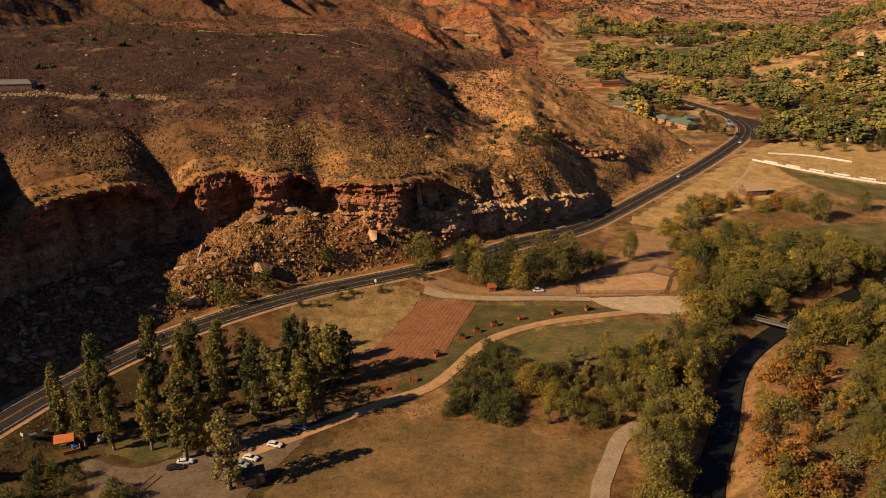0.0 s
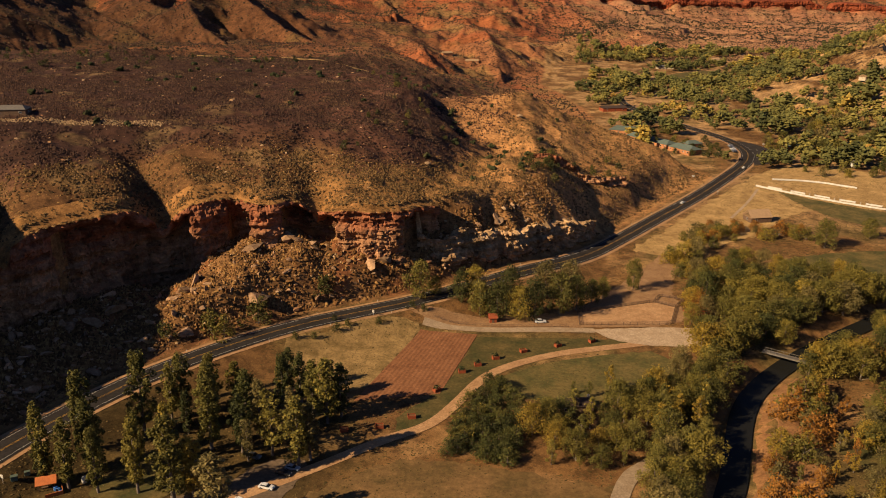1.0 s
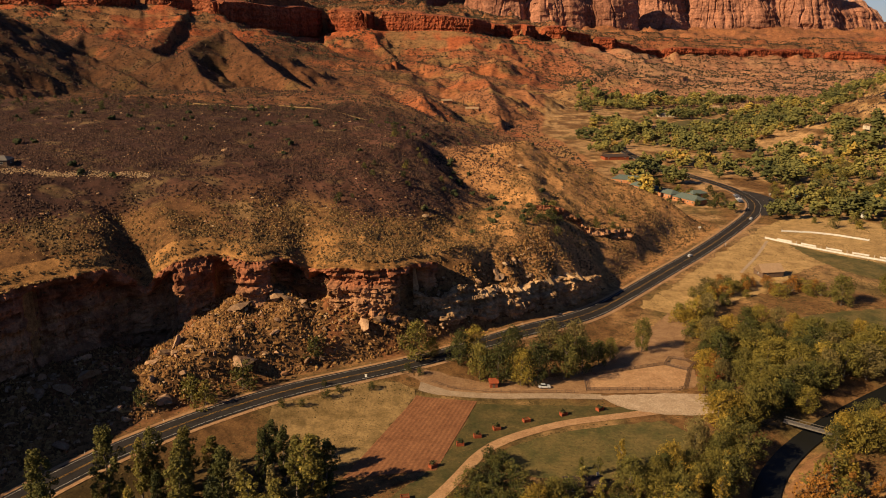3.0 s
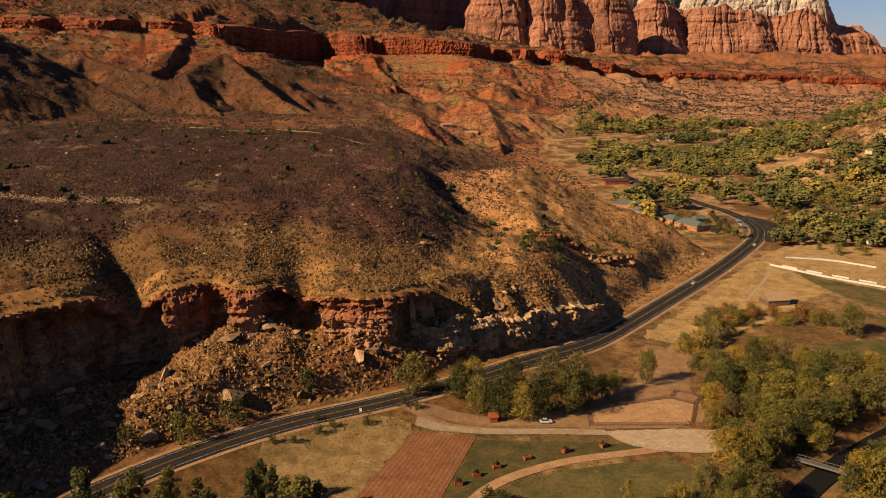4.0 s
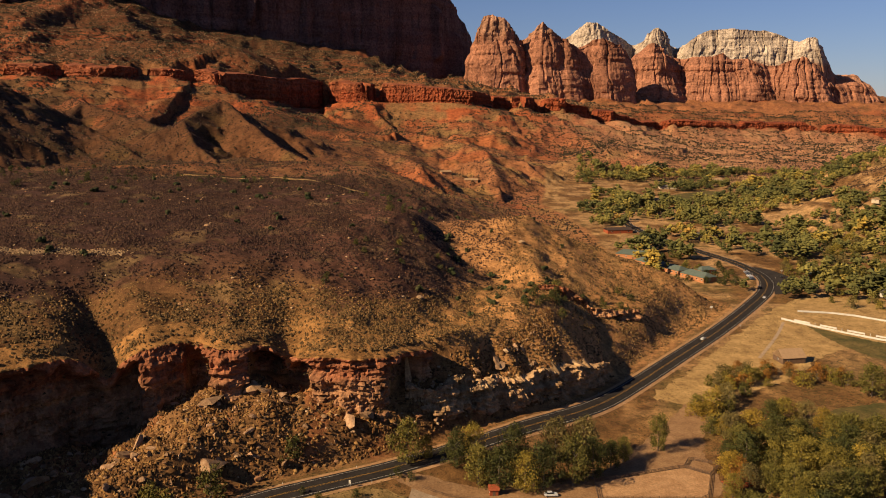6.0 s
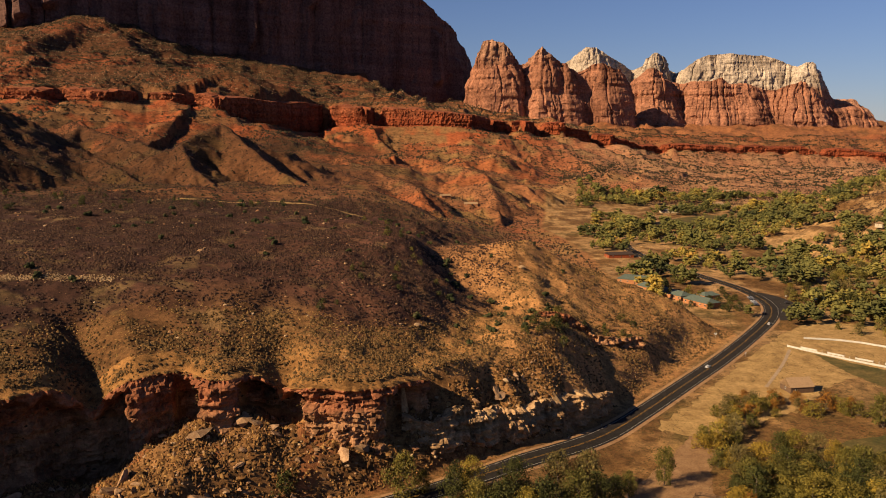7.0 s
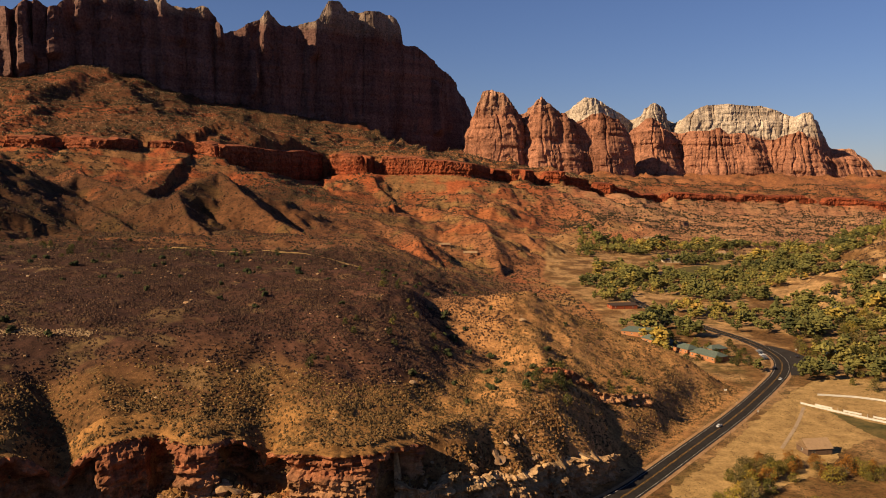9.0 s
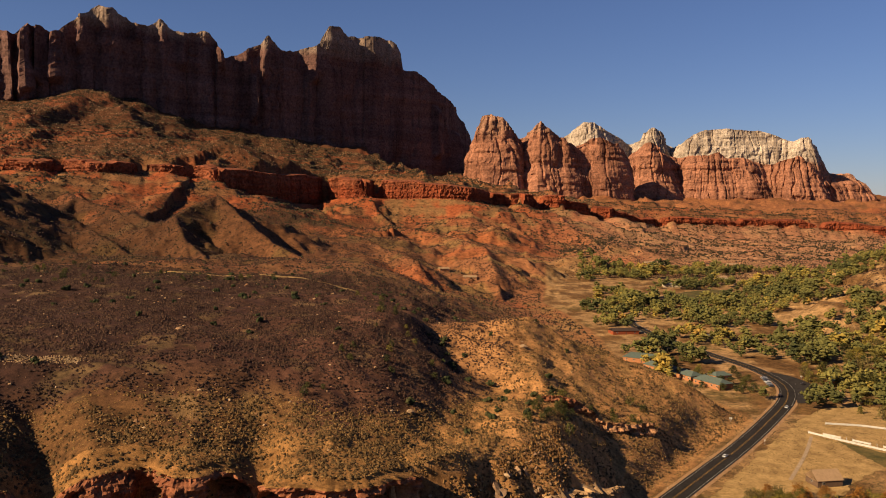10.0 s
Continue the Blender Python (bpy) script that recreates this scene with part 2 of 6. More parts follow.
    hump = 0
    for hx, hy, hz, a, b, rot in HILLS:
        c, s = math.cos(radians(rot)), math.sin(radians(rot))
        u, v = ((x - hx) * c + (y - hy) * s) / a, (-(x - hx) * s + (y - hy) * c) / b
        q = np.sqrt(u * u + v * v + 0.02)
        hump = np.maximum(hump, hz * np.maximum(0, 1 - 0.62 * q) ** 1.25)
    if fine:
        hump = hump * (0.95 + 0.16 * fbm2(x, y, 110, 3, 44)) - 5 * (1 - ridged2(x, y, 42, 3, 45)) * smooth(2, 22, hump)
        far_rough = 4 * ridged2(x, y, 150, 4, 51) + 3 * fbm2(x, y, 40, 3, 77)
    else:
        far_rough = 0
    plain = smooth(1330, 1750, y) * smooth(40, -60, df)
    low = low + plain * far_rough * 1.6 + hump + far * far_rough * smooth(0, 1, (ds < 5) * 1.0)
    # apron, cliff step and upper slope of the red terrace
    spur = (13 * ridged2(x, y * 0.3, 120, 4, 61) + 5 * fbm2(x, y, 60, 4, 71)) if fine else 0
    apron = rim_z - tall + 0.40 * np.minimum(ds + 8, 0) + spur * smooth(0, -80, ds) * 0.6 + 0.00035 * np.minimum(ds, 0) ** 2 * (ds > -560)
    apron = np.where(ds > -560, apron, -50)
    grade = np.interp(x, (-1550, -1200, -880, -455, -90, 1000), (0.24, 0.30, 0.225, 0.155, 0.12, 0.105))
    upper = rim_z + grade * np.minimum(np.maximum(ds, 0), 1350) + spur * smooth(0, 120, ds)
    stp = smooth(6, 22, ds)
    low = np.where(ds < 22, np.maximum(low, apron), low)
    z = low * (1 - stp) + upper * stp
    gul = (5 * ridged2(x, y, 52, 4, 83) - 5 + 3 * fbm2(x, y, 26, 3, 85)) if fine else 0
    if fine:
        # hard and soft beds step the slopes round the terrace
        beds = z / 17 + 0.7 * fbm2(x, y, 240, 3, 87)
        part_way = beds - np.floor(beds)
        z = z + 10 * (smooth(0.3, 0.7, part_way) - part_way) * smooth(-260, -120, ds) * smooth(900, 600, ds)
    for line, left_fall, right_fall in SPURS:
        crest, dp, side = crest_of(line, x, y)
        fall = np.where(side > 0, left_fall, right_fall)
        on = smooth(4, 30, ds) if line[0][2] > 250 else smooth(14, -2, ds)
        z = np.maximum(z, crest - 3 * (1 - np.exp(-dp / 12)) - fall * dp * (1 - 0.0008 * np.minimum(dp, 300)) - 400 * (1 - on) + gul * (0.25 + 0.75 * smooth(0, 30, dp)))
    # the river lies in its own bed
    z = z - 3.2 * np.exp(-(rd / 8.5) ** 4) * (df < 0)
    return z, df, dr, ds, rd, right, stp


def height_at(px, py, hollowed=True):
    px, py = np.atleast_1d(np.array(px, float)), np.atleast_1d(np.array(py, float))
    return heights(px, py, True, hollowed)[0]


# ---------------- materials ----------------
TONE = 0.74  # all surfaces of this dry valley are a little darker than their sunlit look


def toned(c):
    return tuple(v * TONE for v in c)


def material(name, rough=0.9, spec=0.2):
    m = bpy.data.materials.new(name)
    m.use_nodes = True
    b = m.node_tree.nodes["Principled BSDF"]
    b.inputs["Roughness"].default_value = rough
    b.inputs["Specular IOR Level"].default_value = spec
    return m, m.node_tree.nodes, m.node_tree.links, b


def ramp_node(nd, stops):
    r = nd.new("ShaderNodeValToRGB")
    e = r.color_ramp.elements
    while len(e) < len(stops):
        e.new(0.5)
    for el, (p, c) in zip(e, stops):
        el.position, el.color = p, (*c, 1)
    return r


def noise_node(nd, ln, scale, detail=5, rough=0.6, vec=None):
    n = nd.new("ShaderNodeTexNoise")
    n.inputs["Scale"].default_value, n.inputs["Detail"].default_value, n.inputs["Roughness"].default_value = scale, detail, rough
    if vec is not None:
        ln.new(vec, n.inputs["Vector"])
    return n


def mixer(nd, ln, kind, fac, a, b):
    m = nd.new("ShaderNodeMix")
    m.data_type, m.blend_type = "RGBA", kind
    for sock, val in ((m.inputs[0], fac), (m.inputs[6], a), (m.inputs[7], b)):
        if isinstance(val, (int, float)):
            sock.default_value = val
        elif isinstance(val, tuple):
            sock.default_value = (*val, 1)
        else:
            ln.new(val, sock)
    return m.outputs[2]


def bump(nd, ln, bsdf, height, strength, dist):
    b = nd.new("ShaderNodeBump")
    b.inputs["Strength"].default_value, b.inputs["Distance"].default_value = strength, dist
    ln.new(height, b.inputs["Height"])
    ln.new(b.outputs["Normal"], bsdf.inputs["Normal"])


def mottled(name, dark, light, size, rough=0.9, bump_m=0.05, spec=0.15, vary=0.25, stretch=None):
    """A surface whose colour wanders between two tones at two scales, with relief; pieces differ a little."""
    m, nd, ln, b = material(name, rough, spec)
    geo = nd.new("ShaderNodeNewGeometry")
    vec = geo.outputs["Position"]
    if stretch:
        mp = nd.new("ShaderNodeMapping")
        mp.inputs["Scale"].default_value = stretch
        ln.new(vec, mp.inputs["Vector"])
        vec = mp.outputs["Vector"]
    n1 = noise_node(nd, ln, 1 / size, 6, 0.65, vec)
    n2 = noise_node(nd, ln, 7 / size, 4, 0.6, vec)
    r = ramp_node(nd, [(0.32, toned(dark)), (0.68, toned(light))])
    ln.new(n1.outputs["Fac"], r.inputs["Fac"])
    g = ramp_node(nd, [(0.3, (0.72, 0.72, 0.72)), (0.7, (1.2, 1.2, 1.2))])
    ln.new(n2.outputs["Fac"], g.inputs["Fac"])
    col = mixer(nd, ln, "MULTIPLY", 1.0, r.outputs["Color"], g.outputs["Color"])
    if size > 2:
        n3 = noise_node(nd, ln, max(1.1, 18 / size), 3, 0.7, vec)
        g3 = ramp_node(nd, [(0.32, (0.78, 0.78, 0.77)), (0.68, (1.18, 1.17, 1.15))])
        ln.new(n3.outputs["Fac"], g3.inputs["Fac"])
        col = mixer(nd, ln, "MULTIPLY", 0.8, col, g3.outputs["Color"])
    info = nd.new("ShaderNodeObjectInfo")
    hv = nd.new("ShaderNodeHueSaturation")
    mr = nd.new("ShaderNodeMapRange")
    mr.inputs["To Min"].default_value, mr.inputs["To Max"].default_value = 1 - vary, 1 + vary
    ln.new(info.outputs["Random"], mr.inputs["Value"])
    ln.new(mr.outputs["Result"], hv.inputs["Value"])
    ln.new(col, hv.inputs["Color"])
    ln.new(hv.outputs["Color"], b.inputs["Base Color"])
    if bump_m:
        bump(nd, ln, b, n2.outputs["Fac"], 0.8, bump_m)
    return m


def make_ground_material():
    m, nd, ln, b = material("desert_ground", 0.95, 0.1)
    at = nd.new("ShaderNodeAttribute")
    at.attribute_name = "soil"
    geo = nd.new("ShaderNodeNewGeometry")
    pos = geo.outputs["Position"]
    big = noise_node(nd, ln, 0.035, 6, 0.6, pos)
    mid = noise_node(nd, ln, 0.35, 5, 0.65, pos)
    fin = noise_node(nd, ln, 2.2, 4, 0.7, pos)
    r1 = ramp_node(nd, [(0.3, (0.74, 0.70, 0.70)), (0.7, (1.24, 1.22, 1.16))])
    r2 = ramp_node(nd, [(0.3, (0.66, 0.66, 0.66)), (0.7, (1.3, 1.28, 1.25))])
    r3 = ramp_node(nd, [(0.32, (0.55, 0.55, 0.55)), (0.68, (1.4, 1.4, 1.4))])
    ln.new(big.outputs["Fac"], r1.inputs["Fac"])
    ln.new(mid.outputs["Fac"], r2.inputs["Fac"])
    ln.new(fin.outputs["Fac"], r3.inputs["Fac"])
    c = mixer(nd, ln, "MULTIPLY", 1.0, at.outputs["Color"], r1.outputs["Color"])
    c = mixer(nd, ln, "MULTIPLY", 1.0, c, r2.outputs["Color"])
    c = mixer(nd, ln, "MULTIPLY", 0.8, c, r3.outputs["Color"])
    tuft = noise_node(nd, ln, 0.13, 6, 0.78, pos)
    r4 = ramp_node(nd, [(0.40, (0.50, 0.50, 0.48)), (0.52, (1.12, 1.11, 1.09)), (0.66, (1.25, 1.22, 1.18))])
    ln.new(tuft.outputs["Fac"], r4.inputs["Fac"])
    c = mixer(nd, ln, "MULTIPLY", 0.85, c, r4.outputs["Color"])
    ln.new(c, b.inputs["Base Color"])
    add = nd.new("ShaderNodeMath")
    add.operation = "ADD"
    ln.new(mid.outputs["Fac"], add.inputs[0])
    ln.new(fin.outputs["Fac"], add.inputs[1])
    bump(nd, ln, b, add.outputs[0], 0.8, 0.16)
    return m


def make_rock_material(name, low, high, split_z, blur, band=0.09, streak=0.02):
    """Layered sandstone: bands by height, dark varnish streaks down the face, another tone above split_z."""
    m, nd, ln, b = material(name, 0.93, 0.12)
    geo = nd.new("ShaderNodeNewGeometry")
    pos = geo.outputs["Position"]
    sep = nd.new("ShaderNodeSeparateXYZ")
    ln.new(pos, sep.inputs[0])
    warp = noise_node(nd, ln, streak * 0.6, 5, 0.6, pos)
    # split between tones
    ma = nd.new("ShaderNodeMath")
    ma.operation = "MULTIPLY_ADD"
    ln.new(warp.outputs["Fac"], ma.inputs[0])
    ma.inputs[1].default_value = blur * 3
    ln.new(sep.outputs["Z"], ma.inputs[2])
    mr = nd.new("ShaderNodeMapRange")
    mr.inputs["From Min"].default_value, mr.inputs["From Max"].default_value = split_z + blur, split_z + blur * 2
    ln.new(ma.outputs[0], mr.inputs["Value"])
    base = mixer(nd, ln, "MIX", mr.outputs["Result"], toned(low), toned(high))
    # strata
    mp = nd.new("ShaderNodeMapping")
    mp.inputs["Scale"].default_value = (band * 0.06, band * 0.06, band)
    ln.new(pos, mp.inputs["Vector"])
    st = noise_node(nd, ln, 1.0, 6, 0.7, mp.outputs["Vector"])
    r = ramp_node(nd, [(0.3, (0.6, 0.55, 0.52)), (0.7, (1.3, 1.25, 1.2))])
    ln.new(st.outputs["Fac"], r.inputs["Fac"])
    c = mixer(nd, ln, "MULTIPLY", 0.85, base, r.outputs["Color"])
    mq = nd.new("ShaderNodeMapping")
    mq.inputs["Scale"].default_value = (streak, streak, streak * 0.12)
    ln.new(pos, mq.inputs["Vector"])
    sk = noise_node(nd, ln, 1.0, 6, 0.65, mq.outputs["Vector"])
    r2 = ramp_node(nd, [(0.36, (0.5, 0.45, 0.44)), (0.56, (1.1, 1.1, 1.1))])
    ln.new(sk.outputs["Fac"], r2.inputs["Fac"])
    c = mixer(nd, ln, "MULTIPLY", 0.8, c, r2.outputs["Color"])
    fin = noise_node(nd, ln, streak * 9, 5, 0.7, pos)
    r3 = ramp_node(nd, [(0.3, (0.58, 0.57, 0.56)), (0.7, (1.32, 1.32, 1.32))])
    ln.new(fin.outputs["Fac"], r3.inputs["Fac"])
    c = mixer(nd, ln, "MULTIPLY", 0.8, c, r3.outputs["Color"])
    tuft = noise_node(nd, ln, 0.13, 6, 0.78, pos)
    r4 = ramp_node(nd, [(0.40, (0.50, 0.50, 0.48)), (0.52, (1.12, 1.11, 1.09)), (0.66, (1.25, 1.22, 1.18))])
    ln.new(tuft.outputs["Fac"], r4.inputs["Fac"])
    c = mixer(nd, ln, "MULTIPLY", 0.85, c, r4.outputs["Color"])
    ln.new(c, b.inputs["Base Color"])
    add = nd.new("ShaderNodeMath")
    add.operation = "ADD"
    ln.new(st.outputs["Fac"], add.inputs[0])
    ln.new(sk.outputs["Fac"], add.inputs[1])
    bump(nd, ln, b, add.outputs[0], 0.8, 0.02 / streak)
    return m


def make_leaf_material(name, dark, light, accent, amount):
    m, nd, ln, b = material(name, 0.75, 0.2)
    geo = nd.new("ShaderNodeNewGeometry")
    info = nd.new("ShaderNodeObjectInfo")
    r = ramp_node(nd, [(0.0, toned(dark)), (0.75, toned(light)), (1.0, toned(accent))])
    add = nd.new("ShaderNodeMath")
    add.operation = "MULTIPLY_ADD"
    ln.new(info.outputs["Random"], add.inputs[0])
    add.inputs[1].default_value = 0.35 + amount * 0.5
    ms = nd.new("ShaderNodeMath")
    ms.operation = "MULTIPLY"
    ms.inputs[1].default_value = 0.60 - amount * 0.5
    ln.new(geo.outputs["Random Per Island"], ms.inputs[0])
    ln.new(ms.outputs[0], add.inputs[2])
    ln.new(add.outputs[0], r.inputs["Fac"])
    clump = noise_node(nd, ln, 0.35, 3, 0.5, geo.outputs["Position"])
    g = ramp_node(nd, [(0.3, (0.65, 0.68, 0.6)), (0.7, (1.3, 1.25, 1.2))])
    ln.new(clump.outputs["Fac"], g.inputs["Fac"])
    c = mixer(nd, ln, "MULTIPLY", 1.0, r.outputs["Color"], g.outputs["Color"])
    ln.new(c, b.inputs["Base Color"])
    tr = nd.new("ShaderNodeBsdfTranslucent")
    ln.new(c, tr.inputs["Color"])
    mx = nd.new("ShaderNodeMixShader")
    mx.inputs[0].default_value = 0.25
    ln.new(b.outputs[0], mx.inputs[1])
    ln.new(tr.outputs[0], mx.inputs[2])
    ln.new(mx.outputs[0], nd["Material Output"].inputs["Surface"])
    return m


GROUND = make_ground_material()
CLIFF = make_rock_material("red_ledge_rock", (0.35, 0.19, 0.10), (0.29, 0.115, 0.058), 33, 6, 0.55, 0.16)
PALE = make_rock_material("pale_ledge_rock", (0.42, 0.27, 0.14), (0.45, 0.30, 0.16), 18, 3, 0.6, 0.2)
BAND = make_rock_material("red_terrace_rock", (0.25, 0.066, 0.028), (0.26, 0.085, 0.040), 190, 25, 0.10, 0.035)
TOWER = make_rock_material("layered_sandstone", (0.34, 0.18, 0.118), (0.47, 0.40, 0.325), 395, 34, 0.03, 0.012)
RED_TOWER = make_rock_material("red_sandstone", (0.33, 0.155, 0.097), (0.36, 0.205, 0.135), 470, 45, 0.03, 0.012)
# tower sandstone darkened and greyed: the wall's shade and haze as colour
SHADED_WALLROCK = make_rock_material("shaded_red_sandstone", (0.16, 0.088, 0.075), (0.25, 0.19, 0.15), 790, 40, 0.03, 0.012)
ASPHALT = mottled("asphalt", (0.032, 0.027, 0.025), (0.052, 0.045, 0.041), 6.0, 0.95, 0.01, spec=0.05)
GRAVEL = mottled("pale_gravel", (0.33, 0.225, 0.135), (0.46, 0.34, 0.22), 4.0, 0.95, 0.03)
PARKING = mottled("grey_packed_gravel", (0.10, 0.068, 0.042), (0.19, 0.13, 0.08), 7.0, 0.95, 0.02)
DIRT = mottled("packed_red_dirt", (0.27, 0.145, 0.066), (0.40, 0.235, 0.115), 5.0, 0.95, 0.03)
TILLED = mottled("tilled_red_soil", (0.15, 0.060, 0.025), (0.225, 0.097, 0.042), 7.0, 0.97, 0.03)
LAWN = mottled("worn_lawn", (0.046, 0.048, 0.013), (0.145, 0.100, 0.032), 9.0, 0.95, 0.05)
MEADOW = mottled("dry_meadow", (0.075, 0.050, 0.016), (0.19, 0.105, 0.040), 14.0, 0.97, 0.08)
STRAW = mottled("dry_straw_grass", (0.15, 0.095, 0.032), (0.34, 0.215, 0.085), 6.0, 0.97, 0.08)
PASTURE = mottled("bleached_pasture", (0.21, 0.125, 0.045), (0.42, 0.265, 0.105), 7.0, 0.97, 0.08)
WATER, wnd, wln, wb = material("dark_river_water", 0.25, 0.12)
wb.inputs["Base Color"].default_value = (0.010, 0.010, 0.009, 1)
wb.inputs["IOR"].default_value = 1.2
wnz = noise_node(wnd, wln, 0.9, 4, 0.6)
bump(wnd, wln, wb, wnz.outputs["Fac"], 0.25, 0.05)
PAINT_W = mottled("white_road_paint", (0.25, 0.23, 0.20), (0.5, 0.47, 0.42), 1.5, 0.7, 0)
PAINT_Y = mottled("yellow_road_paint", (0.22, 0.12, 0.02), (0.40, 0.22, 0.04), 1.5, 0.7, 0)


# ---------------- mesh helpers ----------------
def mesh_from(name, verts, faces, mat, smooth_shade=False):
    """A mesh from arrays: verts n x 3, faces m x 3 or m x 4."""
    me = bpy.data.meshes.new(name)
    verts, faces = np.asarray(verts, np.float32), np.asarray(faces, np.int32)
    m, k = faces.shape
    me.vertices.add(len(verts))
    me.vertices.foreach_set("co", verts.ravel())
    me.loops.add(m * k)
    me.loops.foreach_set("vertex_index", faces.ravel())
    me.polygons.add(m)
    me.polygons.foreach_set("loop_start", np.arange(0, m * k, k, dtype=np.int32))
    me.polygons.foreach_set("loop_total", np.full(m, k, np.int32))
    me.polygons.foreach_set("use_smooth", np.full(m, smooth_shade, bool))
    if mat is not None:
        me.materials.append(mat)
    me.update(calc_edges=True)
    return me


def sheet_faces(nu, nv, wrap=False):
    i, j = np.meshgrid(np.arange(nu if wrap else nu - 1), np.arange(nv - 1), indexing="ij")
    i, j = i.ravel(), j.ravel()
    i2 = (i + 1) % nu
    return np.stack((i * nv + j, i2 * nv + j, i2 * nv + j + 1, i * nv + j + 1), 1)


def ribbon(name, line, width, lift, mat, step=2.0, off=0.0, kind="structure", label="", category="", depth=0.0):
    """A strip that follows the land along a line in the plan."""
    pts = resample([p[:2] for p in line], step)
    d = np.gradient(pts, axis=0)
    d /= np.hypot(d[:, 0], d[:, 1])[:, None] + 1e-9
    nrm = np.stack((-d[:, 1], d[:, 0]), 1)
    wv = np.asarray(width) if np.ndim(width) else np.full(len(pts), width)
    cols = []
    ks = np.linspace(-0.5, 0.5, 5)
    for k in ks:
        q = pts + nrm * (off + k * wv)[:, None]
        cols.append(np.column_stack((q, height_at(q[:, 0], q[:, 1]) + lift)))
    v = np.stack(cols, 1)
    top = v.reshape(-1, 3)
    me = mesh_from(name, top, sheet_faces(len(pts), 5)[:, ::-1], mat, True)
    return tagged(new(name, me), label, category, "", kind)


def patch(name, poly, lift, mat, label, category, step=2.5, jitter=0.0, rounds=1):
    """A ground patch with the outline poly, draped over the land."""
    edge = resample([*poly, poly[0]], step, rounds)[:-1]
    if jitter:
        edge = edge + np.random.default_rng(len(poly)).normal(0, jitter, edge.shape)
    bm = bmesh.new()
    vs = [bm.verts.new((x, y, 0)) for x, y in edge]
    f = bm.faces.new(vs)
    if f.normal.z < 0:
        f.normal_flip()
    bmesh.ops.triangulate(bm, faces=bm.faces[:])
    for _ in range(3):
        long = [e for e in bm.edges if e.calc_length() > step * 2.2]
        if not long:
            break
        bmesh.ops.subdivide_edges(bm, edges=long, cuts=1)
        bmesh.ops.triangulate(bm, faces=bm.faces[:])
    bm.verts.ensure_lookup_table()
    co = np.array([v.co[:2] for v in bm.verts])
    for v, z in zip(bm.verts, height_at(co[:, 0], co[:, 1])):
        v.co.z = z + lift
    bmesh.ops.recalc_face_normals(bm, faces=bm.faces[:])
    bm.normal_update()
    if sum(f.normal.z for f in bm.faces) < 0:
        bmesh.ops.reverse_faces(bm, faces=bm.faces[:])
    me = bpy.data.meshes.new(name)
    bm.to_mesh(me)
    bm.free()
    me.materials.append(mat)
    return tagged(new(name, me), label, category, "", "structure")


